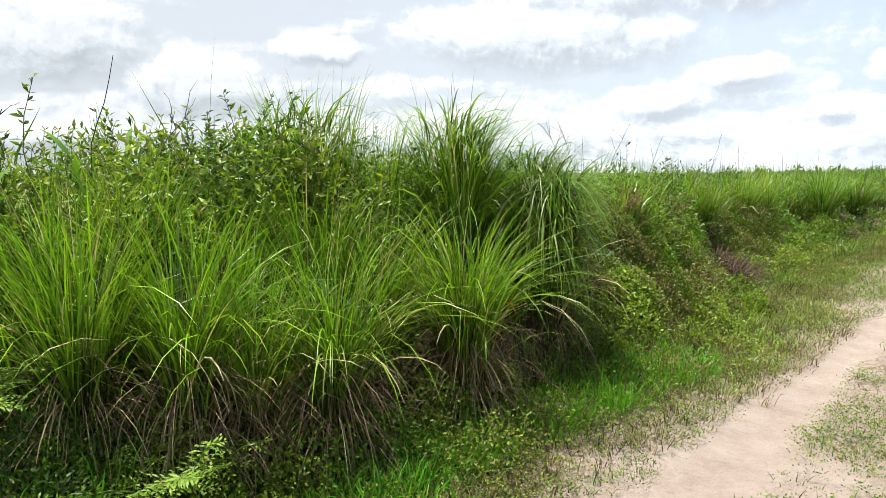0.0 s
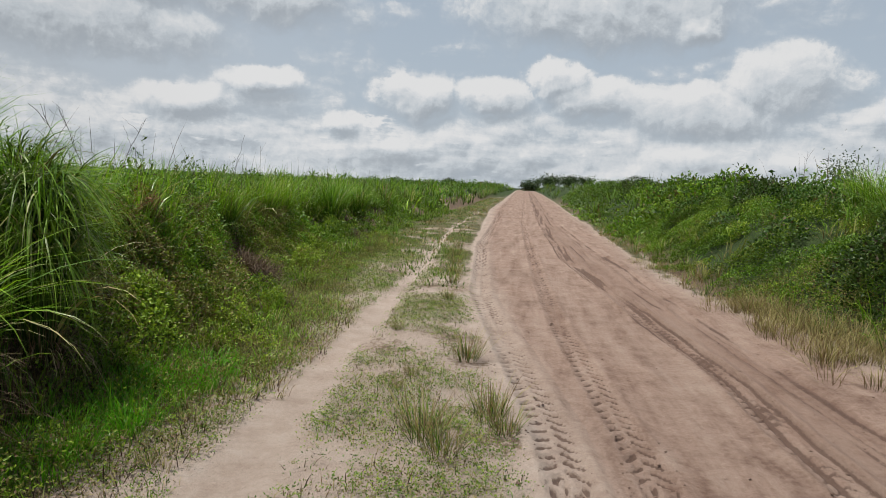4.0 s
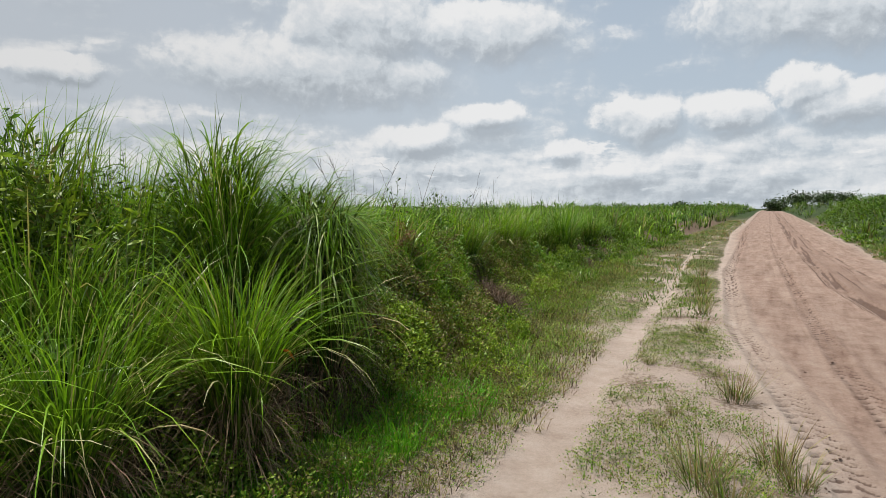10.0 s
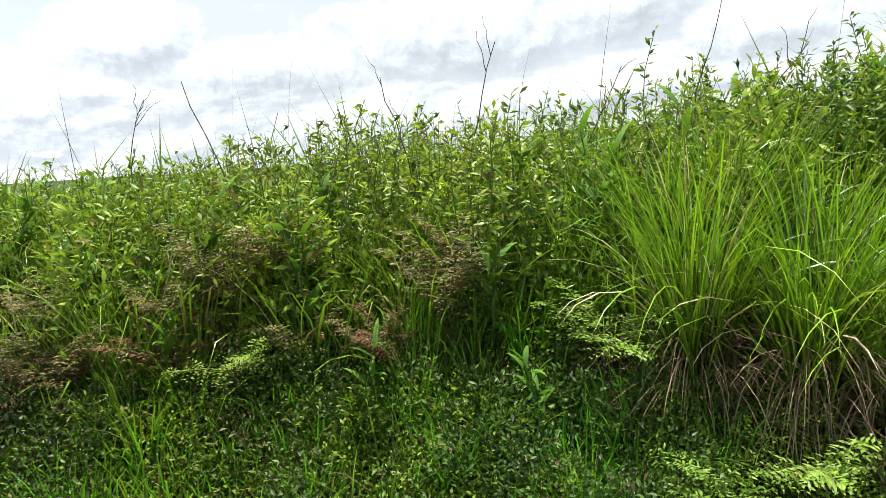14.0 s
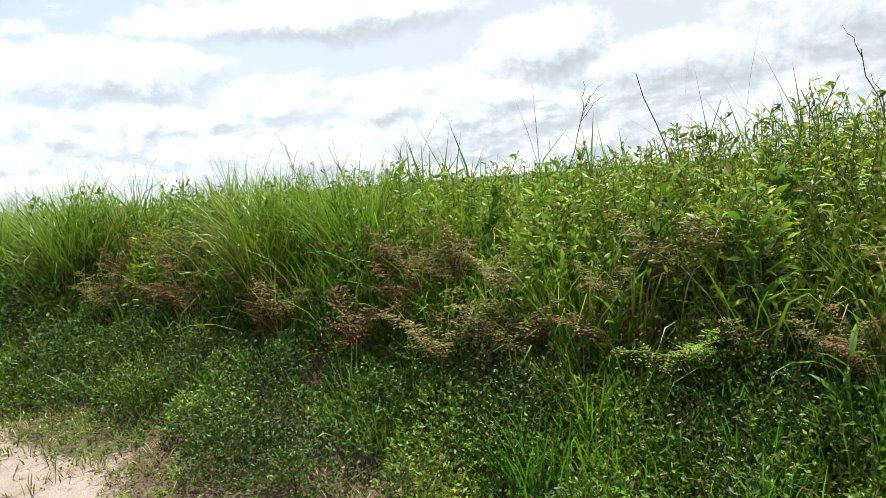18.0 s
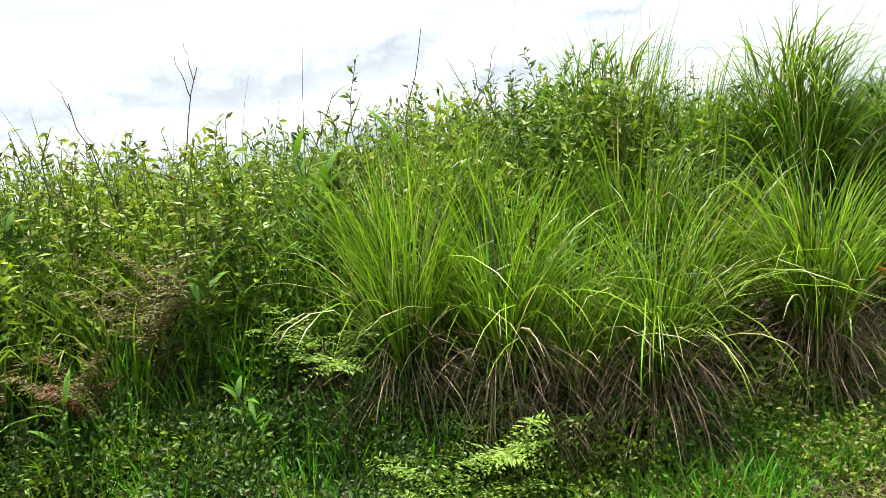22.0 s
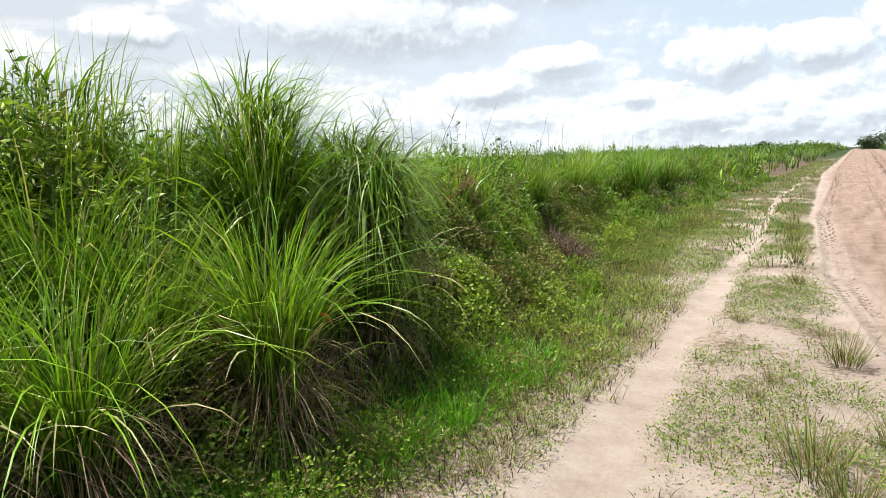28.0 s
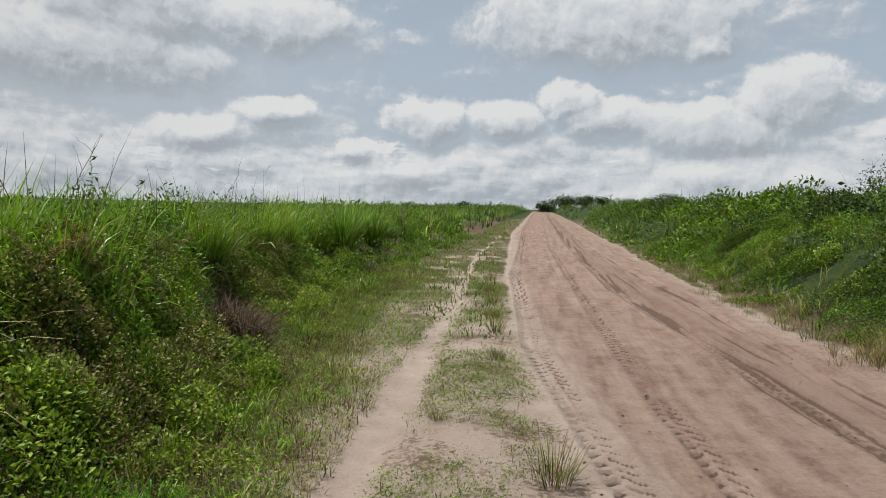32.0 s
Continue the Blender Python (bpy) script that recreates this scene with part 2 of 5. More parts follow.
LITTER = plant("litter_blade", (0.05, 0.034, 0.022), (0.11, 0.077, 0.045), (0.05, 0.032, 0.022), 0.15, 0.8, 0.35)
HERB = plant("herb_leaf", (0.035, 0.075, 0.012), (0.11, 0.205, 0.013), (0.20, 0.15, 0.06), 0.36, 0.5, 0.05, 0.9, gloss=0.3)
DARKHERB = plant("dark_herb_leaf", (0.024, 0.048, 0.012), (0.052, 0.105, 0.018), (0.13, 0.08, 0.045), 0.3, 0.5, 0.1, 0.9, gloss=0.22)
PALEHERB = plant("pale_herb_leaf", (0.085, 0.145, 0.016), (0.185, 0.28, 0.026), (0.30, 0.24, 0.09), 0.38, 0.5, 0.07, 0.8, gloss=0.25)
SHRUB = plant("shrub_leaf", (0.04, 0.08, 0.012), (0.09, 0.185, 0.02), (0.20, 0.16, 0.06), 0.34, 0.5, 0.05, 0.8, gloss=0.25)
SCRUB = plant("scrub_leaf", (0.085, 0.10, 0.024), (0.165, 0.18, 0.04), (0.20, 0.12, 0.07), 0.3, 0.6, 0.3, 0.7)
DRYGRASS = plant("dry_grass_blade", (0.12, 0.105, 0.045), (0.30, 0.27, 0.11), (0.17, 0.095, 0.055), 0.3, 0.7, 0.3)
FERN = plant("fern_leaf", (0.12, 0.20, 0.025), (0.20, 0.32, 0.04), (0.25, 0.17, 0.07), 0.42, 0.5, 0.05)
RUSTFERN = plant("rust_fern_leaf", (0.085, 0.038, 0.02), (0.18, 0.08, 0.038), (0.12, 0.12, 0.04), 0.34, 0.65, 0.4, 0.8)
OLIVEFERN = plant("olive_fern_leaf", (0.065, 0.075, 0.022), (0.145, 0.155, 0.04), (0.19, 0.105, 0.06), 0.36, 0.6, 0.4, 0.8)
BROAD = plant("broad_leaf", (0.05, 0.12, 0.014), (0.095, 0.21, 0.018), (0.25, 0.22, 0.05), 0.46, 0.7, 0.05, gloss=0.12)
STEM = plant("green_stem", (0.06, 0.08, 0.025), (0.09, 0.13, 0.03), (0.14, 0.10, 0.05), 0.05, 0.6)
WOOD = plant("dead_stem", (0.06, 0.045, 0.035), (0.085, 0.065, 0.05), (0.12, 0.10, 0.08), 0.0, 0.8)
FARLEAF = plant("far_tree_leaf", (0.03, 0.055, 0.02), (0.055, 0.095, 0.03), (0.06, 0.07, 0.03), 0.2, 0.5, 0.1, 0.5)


def soil(name, wet=0.0):
    """Sand, litter and turf soil: which one lies where is told by the mesh."""
    m, k = material(name)
    pos = k.add("ShaderNodeNewGeometry", 0)
    pale, turf, litter, churn_shade = k.attr("pale"), k.attr("turf"), k.attr("litter"), k.attr("churn_shade")
    big, mid, fine, grit = k.noise(pos, 0.45, 4.0), k.noise(pos, 3.2, 6.0, 0.65), k.noise(pos, 24.0, 6.0, 0.75), k.noise(pos, 150.0, 3.0, 0.8)
    long_way = k.add("ShaderNodeVectorMath", 0, [pos, (4.0, 0.4, 1.0)], operation="MULTIPLY")
    drawn = k.noise(long_way, 1.0, 6.0, 0.65, 0.3)
    road = k.ramp(k.math("MULTIPLY_ADD", drawn, 0.4, k.math("MULTIPLY_ADD", mid, 0.3, k.math("MULTIPLY", fine, 0.3))),
                  (0.39, (0.14, 0.087, 0.065)), (0.5, (0.245, 0.171, 0.136)), (0.61, (0.315, 0.238, 0.193)))
    path = k.ramp(k.math("MULTIPLY_ADD", fine, 0.4, k.math("MULTIPLY", mid, 0.6)), (0.3, (0.25, 0.19, 0.155)), (0.5, (0.34, 0.275, 0.232)), (0.7, (0.41, 0.348, 0.302)))
    earth = k.ramp(fine, (0.3, (0.055, 0.038, 0.026)), (0.55, (0.13, 0.09, 0.06)), (0.75, (0.24, 0.18, 0.125)))
    green = k.ramp(fine, (0.3, (0.04, 0.042, 0.018)), (0.55, (0.09, 0.085, 0.035)), (0.75, (0.20, 0.16, 0.09)))
    col = k.mix(pale, road, path)
    col = k.mix(k.math("MULTIPLY", k.attr("damp"), k.math("MULTIPLY_ADD", mid, 0.8, 0.0)), col, (0.17, 0.11, 0.085, 1))
    # one dark brown serves the damp torn soil and the tread grooves' painted shade
    broken_shade = k.step(k.math("ADD", churn_shade, k.math("MULTIPLY_ADD", fine, 1.1, -0.55)), 0.35, 0.75)
    col = k.mix(k.math("MULTIPLY", broken_shade, 0.8), col, (0.085, 0.052, 0.04, 1))
    edge = k.step(k.math("ADD", litter, k.math("MULTIPLY_ADD", fine, 1.4, k.math("MULTIPLY_ADD", mid, 0.8, -1.1))), 0.35, 0.6)
    col = k.mix(edge, col, earth)
    edge = k.step(k.math("ADD", turf, k.math("MULTIPLY_ADD", fine, 1.2, k.math("MULTIPLY_ADD", mid, 1.0, -1.1))), 0.4, 0.75)
    col = k.mix(edge, col, green)
    sward = k.ramp(k.math("MULTIPLY_ADD", mid, 0.6, k.math("MULTIPLY", fine, 0.4)), (0.3, (0.012, 0.02, 0.006)), (0.5, (0.026, 0.045, 0.011)), (0.7, (0.055, 0.08, 0.02)))
    col = k.mix(k.attr("meadow"), col, sward)
    f = k.math("MULTIPLY_ADD", grit, 1.1, k.math("MULTIPLY_ADD", big, 0.4, 0.25))
    col = k.mix(1.0, col, k.add("ShaderNodeCombineXYZ", 0, [f, f, f]), "MULTIPLY")
    bump = k.add("ShaderNodeBump", 0, {"Strength": 0.9, "Distance": 0.03, "Height": k.math("ADD", mid, k.math("MULTIPLY_ADD", fine, 0.8, k.math("MULTIPLY", grit, 0.2)))})
    finish(k, k.add("ShaderNodeBsdfPrincipled", 0, {"Base Color": col, "Roughness": 0.92, "Specular IOR Level": 0.2, "Normal": bump}))
    return m


SOIL = soil("sandy_soil")


# ---------------------------------------------------------------- shapes in bulk
rng = np.random.default_rng(7)


def lerp_table(table):
    xs, ys = np.array([a for a, _ in table], float), np.array([b for _, b in table], float)
    return lambda y: np.interp(y, xs, ys)


road_left = lerp_table([(-60, 1.6), (-20, 1.2), (0, 0.55), (4.4, 0.2), (6.7, -0.19), (11.6, -0.76), (18.5, -1.26), (45, -2.2), (160, -2.0), (400, -2)])
road_right = lerp_table([(-60, 4.6), (-20, 4.4), (5, 3.8), (8, 3.7), (9.4, 3.3), (10, 3.2), (13, 2.85), (15.5, 2.85), (20, 3.0), (31, 3.2), (80, 3.4), (160, 2.5), (400, 2.5)])
path_mid = lerp_table([(-60, 0.5), (-20, -0.9), (-8, -1.3), (-5, -1.42), (-3, -1.22), (0, -1.2), (3.3, -1.42), (5.4, -1.53), (8, -1.66), (12, -1.8), (25, -2.6), (45, -2.7), (400, -2.7)])
path_half = lerp_table([(-20, 0.7), (-8, 0.4), (-4.6, 0.4), (-3.2, 0.25), (0, 0.38), (3.3, 0.2), (5.4, 0.15), (6.2, 0.09), (8, 0.12), (11, 0.10), (14, 0.05), (25, 0.04), (60, 0.0), (400, 0)])
foot_left = lerp_table([(-60, -2.0), (-20, -2.2), (-8, -2.2), (-5.5, -2.55), (-3, -2.4), (0, -2.6), (2.5, -2.75), (4.6, -2.65), (7.0, -2.75), (8.6, -3.1), (10, -3.5), (13, -3.8), (25, -4.5), (60, -4.3), (160, -3), (400, -3)])
foot_right = lerp_table([(-60, 5.2), (-20, 4.8), (5, 4.1), (8, 3.95), (10, 3.45), (13, 3.15), (15, 3.15), (20, 3.35), (31, 3.6), (80, 3.9), (160, 3), (400, 3)])
crest_left = lerp_table([(-60, 0.5), (-9, 0.6), (-7, 0.62), (-5, 0.6), (-3.5, 0.55), (-1, 0.6), (1, 0.8), (3, 0.85), (5, 0.8), (8, 0.68), (15, 0.6), (40, 0.5), (400, 0.5)])
crest_right = lerp_table([(-60, 0.9), (5, 1.12), (9, 1.2), (14, 1.25), (25, 1.2), (60, 1.15), (400, 1.2)])


def smooth(x):
    x = np.clip(x, 0, 1)
    return x * x * (3 - 2 * x)


def lattice(i, j, seed):
    """A random value in 0 .. 1 for each point of a grid."""
    n = (i.astype(np.int64) * 374761393 + j.astype(np.int64) * 668265263 + int(seed * 977) * 1442695041) & 0xFFFFFFFF
    n = ((n ^ (n >> 13)) * 1274126177) & 0xFFFFFFFF
    return ((n ^ (n >> 16)) & 0xFFFF) / 65535.0


def ripple(x, y, s, seed=0.0):
    """Smooth unevenness in about -1 .. 1, in three sizes."""
    x, y = np.broadcast_arrays(np.asarray(x, float), np.asarray(y, float))
    total, weight, f = 0.0, 0.0, s * 0.42
    for k, w in ((0, 1.0), (1, 0.55), (2, 0.3)):
        u, v = x * f + 31.7 * k, y * f - 17.3 * k
        i, j = np.floor(u), np.floor(v)
        p, q = smooth(u - i), smooth(v - j)
        c = [[lattice(i + a, j + b, seed + k) for b in (0, 1)] for a in (0, 1)]
        total = total + w * ((c[0][0] * (1 - p) + c[1][0] * p) * (1 - q) + (c[0][1] * (1 - p) + c[1][1] * p) * q)
        weight, f = weight + w, f * 2.13
    return np.clip((total / weight - 0.5) * 3.0, -1, 1)


def height(x, y):
    x, y = np.asarray(x, float), np.asarray(y, float)
    h = 1.1 * smooth((y - 25) / 140) + 0.02 * ripple(x, y, 0.8, 1.0)
    fl, fr = foot_left(y) + 0.12 * ripple(x * 0, y, 1.6, 2.0), foot_right(y) + 0.12 * ripple(x * 0, y, 1.4, 4.0)
    cut = smooth((y - 4.4) / 1.6) * (1 - smooth((y - 24) / 10))
    face = smooth((fl - x) / 1.5) * (1 - cut) + cut * (0.6 * smooth((fl - x) / 1.1) + 0.4 * smooth((fl - x - 0.75) / 0.45))
    h = h + crest_left(y) * (face * (1 + 0.10 * ripple(x, y, 1.2, 3.0)) - 0.4 * smooth((fl - x - 3.6) / 7))
    h = h + crest_right(y) * (smooth((x - fr) / 2.6) * (1 + 0.12 * ripple(x, y, 1.0, 5.0)) + 0.2 * smooth((x - fr - 2) / 10))
    # the land falls away to the west, behind the bank
    h = h - 0.045 * np.clip(fl - x - 5.0, 0, 900) * (1 - smooth((y + 0.1 * (x - fl) - 2) / 14))
    # the dug hollows in the face of the bank
    h = h - 0.25 * np.exp(-((x + 4.15) / 0.35) ** 2 - ((y - 9.8) / 0.9) ** 2) - 0.3 * np.exp(-((x + 5.0) / 0.35) ** 2 - ((y - 15.3) / 0.8) ** 2)
    # the worn footpath
    h = h - 0.035 * np.exp(-((x - path_mid(y)) / (path_half(y) + 0.08)) ** 2)
    # a low hump between path and road
    mid = (path_mid(y) + road_left(y)) / 2
    return h + 0.03 * np.exp(-((x - mid) / 0.35) ** 2)


# wheel tracks along the road: x at the near end, drift, depth, half width, tread
def track_x(y, table):
    return lerp_table(table)(y)


TRACKS = [
    ([(-60, 1.2), (0, 0.75), (4.5, 0.34), (7.2, -0.1), (9.8, -0.5), (18, -1.0), (60, -1.6), (400, -1.5)], 0.022, 0.13, 1.0),
    ([(-60, 1.8), (0, 1.2), (5.2, 0.82), (7.6, 0.62), (11.8, 0.45), (30, 0.1), (400, 0)], 0.014, 0.11, 0.8),
    ([(-60, 3.0), (0, 2.2), (4.7, 2.05), (6.1, 2.08), (8.4, 1.85), (15.8, 1.2), (31, 1.0), (400, 0.6)], 0.035, 0.14, 0.5),
    ([(-60, 3.6), (0, 2.9), (6, 2.65), (12, 2.3), (20, 2.0), (40, 1.6), (400, 1.0)], 0.02, 0.16, 0.2),
]


# narrow grooves pressed beside the tracks: track, shift, half width, depth
RUTS = [(2, -0.16, 0.022, 0.022), (2, 0.02, 0.03, 0.03), (2, 0.13, 0.02, 0.02), (2, 0.42, 0.025, 0.018), (2, 0.62, 0.02, 0.014), (3, 0.1, 0.025, 0.02), (3, -0.12, 0.02, 0.015), (1, -0.28, 0.016, 0.01), (0, 0.3, 0.016, 0.008)]


def rut(x, y, i, shift, half):
    """How deep in a groove a place lies; grooves waver and break off here and there."""
    mid = track_x(y, TRACKS[i][0]) + shift + 0.035 * ripple(x * 0, y, 1.1, shift * 40 + 3)
    gaps = np.clip(0.55 + 1.3 * ripple(x * 0, y, 0.9, shift * 70 + 9), 0, 1)
    wide = half * (1 + 0.035 * np.clip(y - 6, 0, 40))
    return gaps * np.exp(-((x - mid) / wide) ** 2), gaps * np.exp(-((x - mid - 2.2 * wide) / wide) ** 2)


def tread_bars(d, y, table):
    """The print of the tyre's lugs: narrow slanting grooves that swing out on both sides."""
    phase = y * 6.4 + np.where(d > 0, 0.5, 0.0) + 0.8 * np.abs(d) ** 1.5 + 0.25 * ripple(d * 0, y, 6.0, table[0][1] + 3)
    return smooth((np.sin(phase * 2 * math.pi) - 0.35) / 0.4) * (np.abs(d) > 0.12)


def road_height(x, y):
    h = height(x, y)
    across = (x - road_left(y)) / (road_right(y) - road_left(y))
    h = h - 0.04 * np.sin(np.clip(across, 0, 1) * math.pi)
    for table, depth, half, tread in TRACKS:
        d = (x - track_x(y, table)) / half
        on = np.exp(-d ** 4)
        h = h - depth * on + 0.7 * depth * np.exp(-((np.abs(d) - 1.35) / 0.35) ** 2)
        patchy = np.clip(0.5 + 0.9 * ripple(x * 0, y, 2.1, table[0][1]), 0, 1)
        h = h - 0.045 * tread * on * tread_bars(d, y, table) * patchy
    for i, shift, half, depth in RUTS:
        groove, lip = rut(x, y, i, shift, half)
        h = h - depth * groove + 0.5 * depth * lip
    h = h + 0.011 * ripple(x * 4.0, y * 0.8, 2.3, 7.0) + 0.006 * ripple(x, y, 8.0, 9.0) + 0.004 * ripple(x, y, 21.0, 3.0)
    far = smooth((y - 18) / 20)
    return h + far * 0.05 * ripple(x * 1.5, y * 0.7, 1.3, 11.0)


def mesh_from(name, verts, quads=None, tris=None, attrs=None):
    me = bpy.data.meshes.new(name)
    nq, nt = (0 if quads is None else len(quads)), (0 if tris is None else len(tris))
    me.vertices.add(len(verts))
    me.vertices.foreach_set("co", np.ascontiguousarray(verts, dtype=np.float32).ravel())
    loops = np.concatenate([np.asarray(a, np.int32).ravel() for a in (quads, tris) if a is not None])
    me.loops.add(len(loops))
    me.loops.foreach_set("vertex_index", loops)
    me.polygons.add(nq + nt)
    starts = np.concatenate([np.arange(nq) * 4, nq * 4 + np.arange(nt) * 3]).astype(np.int32)
    me.polygons.foreach_set("loop_start", starts)
    me.polygons.foreach_set("use_smooth", np.ones(nq + nt, dtype=bool))
    for key, values in (attrs or {}).items():
        me.attributes.new(key, "FLOAT", "POINT").data.foreach_set("value", np.ascontiguousarray(values, dtype=np.float32))
    me.update(calc_edges=True)
    return me


class Heap:
    """Collects blades and leaves, and becomes one mesh."""

    def __init__(self):
        self.v, self.q, self.t, self.along, self.tone, self.count = [], [], [], [], [], 0

    def take(self, verts, quads, tris, along, tone):
        self.v.append(verts)
        if quads is not None and len(quads):
            self.q.append(quads + self.count)
        if tris is not None and len(tris):
            self.t.append(tris + self.count)
        self.along.append(along), self.tone.append(tone)
        self.count += len(verts)
        return self

    def mesh(self, name, mat):
        me = mesh_from(name, np.concatenate(self.v), np.concatenate(self.q) if self.q else None, np.concatenate(self.t) if self.t else None,
                       {"along": np.concatenate(self.along), "tone": np.concatenate(self.tone)})
        me.materials.append(mat)
        return me


def blades(heap, foot, length, lean, bend, width, heading=None, segs=4, tone=None, power=1.6, taper=0.7):
    """Curved ribbons. lean and bend are angles from upright at the foot and gained on the way (radians)."""
    n = len(foot)
    if n == 0:
        return heap
    length, lean, bend, width = (np.broadcast_to(np.asarray(a, float), (n,)) for a in (length, lean, bend, width))
    heading = rng.uniform(0, 2 * math.pi, n) if heading is None else heading
    tone = rng.random(n) if tone is None else np.broadcast_to(tone, (n,))
    out = np.stack([np.cos(heading), np.sin(heading), 0 * heading], -1)
    turn = heading + math.pi / 2 + rng.normal(0, 0.35, n)
    side = np.stack([np.cos(turn), np.sin(turn), rng.normal(0, 0.25, n)], -1)
    p, rows = np.array(foot, float), []
    for s in range(segs + 1):
        f = s / segs
        w = width * (1 - f ** 2.2) ** taper * (0.55 + 0.9 * min(f * 2.5, 0.5))
        rows.append((p.copy(), w))
        a = lean + bend * ((s + 0.5) / segs) ** power
        p = p + (length / segs)[:, None] * (out * np.sin(a)[:, None] + np.array([0, 0, 1.0]) * np.cos(a)[:, None])
    verts = np.zeros((n, 2 * segs + 1, 3))
    along = np.zeros((n, 2 * segs + 1))
    for s, (q, w) in enumerate(rows[:-1]):
        verts[:, 2 * s], verts[:, 2 * s + 1] = q - side * w[:, None] / 2, q + side * w[:, None] / 2
        along[:, 2 * s] = along[:, 2 * s + 1] = s / segs
    verts[:, -1], along[:, -1] = rows[-1][0], 1
    first = (np.arange(n) * (2 * segs + 1))[:, None]
    quads = np.concatenate([first + np.array([2 * s, 2 * s + 1, 2 * s + 3, 2 * s + 2]) for s in range(segs - 1)])
    tris = first + np.array([2 * segs - 2, 2 * segs - 1, 2 * segs])
    return heap.take(verts.reshape(-1, 3), quads, tris, along.ravel(), np.repeat(tone, 2 * segs + 1))


def leaves(heap, foot, way, length, width, fold=0.3, droop=0.25, tone=None, twist=0.5):
    """Pointed leaves, folded along the rib: four triangles each."""
    n = len(foot)
    if n == 0:
        return heap
    length, width = np.broadcast_to(np.asarray(length, float), (n,))[:, None], np.broadcast_to(np.asarray(width, float), (n,))[:, None]
    way = way / np.linalg.norm(way, axis=1, keepdims=True)
    side = np.cross(way, np.array([0, 0, 1.0]) + rng.normal(0, twist, (n, 3)))
    side /= np.linalg.norm(side, axis=1, keepdims=True) + 1e-9
    up = np.cross(side, way)
    mid = foot + way * length * 0.45
    tip = foot + way * length - np.array([0, 0, 1.0]) * droop * length
    verts = np.stack([foot, mid - side * width / 2 + up * width * fold, mid, mid + side * width / 2 + up * width * fold, tip], 1)
    first = (np.arange(n) * 5)[:, None]
    tris = np.concatenate([first + np.array(f) for f in ((0, 2, 1), (0, 3, 2), (1, 2, 4), (2, 3, 4))])
    tone = rng.random(n) if tone is None else np.broadcast_to(tone, (n,))
    return heap.take(verts.reshape(-1, 3), None, tris, np.tile([0.0, 0.5, 0.5, 0.5, 1.0], n), np.repeat(tone, 5))


def small_leaves(heap, foot, way, length, width, tone=None, twist=0.6):
    """Little pointed leaves of two triangles."""
    n = len(foot)
    if n == 0:
        return heap
    length, width = np.broadcast_to(np.asarray(length, float), (n,))[:, None], np.broadcast_to(np.asarray(width, float), (n,))[:, None]
    way = way / (np.linalg.norm(way, axis=1, keepdims=True) + 1e-9)
    side = np.cross(way, np.array([0, 0, 1.0]) + rng.normal(0, twist, (n, 3)))
    side /= np.linalg.norm(side, axis=1, keepdims=True) + 1e-9
    up = np.cross(side, way)
    mid = foot + way * length * 0.5
    verts = np.stack([foot, mid - side * width / 2 + up * width * 0.22, foot + way * length, mid + side * width / 2 + up * width * 0.22], 1)
    first = (np.arange(n) * 4)[:, None]
    tris = np.concatenate([first + np.array(f) for f in ((0, 2, 1), (0, 3, 2))])
    tone = rng.random(n) if tone is None else np.broadcast_to(tone, (n,))
    return heap.take(verts.reshape(-1, 3), None, tris, np.tile([0.0, 0.6, 1.0, 0.6], n), np.repeat(tone, 4))


def tube(heap, pts, r0, r1, sides=5, tone=0.5):
    """A tapered stem along a line of points."""
    pts = np.asarray(pts, float)
    n = len(pts)
    d = np.gradient(pts, axis=0)
    d /= np.linalg.norm(d, axis=1, keepdims=True) + 1e-9
    a = np.cross(d, np.array([0.31, 0.83, 0.46]))
    a /= np.linalg.norm(a, axis=1, keepdims=True) + 1e-9
    b = np.cross(d, a)
    r = np.linspace(r0, r1, n)
    ang = np.arange(sides) / sides * 2 * math.pi
    verts = pts[:, None] + r[:, None, None] * (np.cos(ang)[None, :, None] * a[:, None] + np.sin(ang)[None, :, None] * b[:, None])
    i, j = np.meshgrid(np.arange(n - 1), np.arange(sides), indexing="ij")
    i, j, k = i.ravel(), j.ravel(), (j.ravel() + 1) % sides
    quads = np.stack([i * sides + j, i * sides + k, (i + 1) * sides + k, (i + 1) * sides + j], -1)
    return heap.take(verts.reshape(-1, 3), quads, None, np.repeat(np.linspace(0, 1, n), sides), np.full(n * sides, tone))


def stuff(name, heap, mat, label, category):
    return tagged(new(name, heap.mesh(name, mat)), label, category, kind="stuff")


def thing(name, label, category, group=""):
    return tagged(new(name), label, category, group)


def part(name, heap, mat, parent, label=""):
    ob = new(name, heap.mesh(name, mat))
    ob.parent = parent
    return tagged(ob, label)


def scatter(n, x0, x1, y0, y1):
    return rng.uniform(x0, x1, n), rng.uniform(y0, y1, n)


def on_ground(x, y, dz=0.0):
    return np.stack([x, y, height(x, y) + dz], -1)


def ways(n, tilt, spread):
    """Directions that rise by about tilt radians over the level."""
    a, e = rng.uniform(0, 2 * math.pi, n), rng.normal(tilt, spread, n)
    return np.stack([np.cos(a) * np.cos(e), np.sin(a) * np.cos(e), np.sin(e)], -1)


# ---------------------------------------------------------------- ground and road
def lines(*runs):
    return np.unique(np.concatenate([np.arange(a, b, s) for a, b, s in runs] + [np.array([runs[-1][1]])]).round(4))


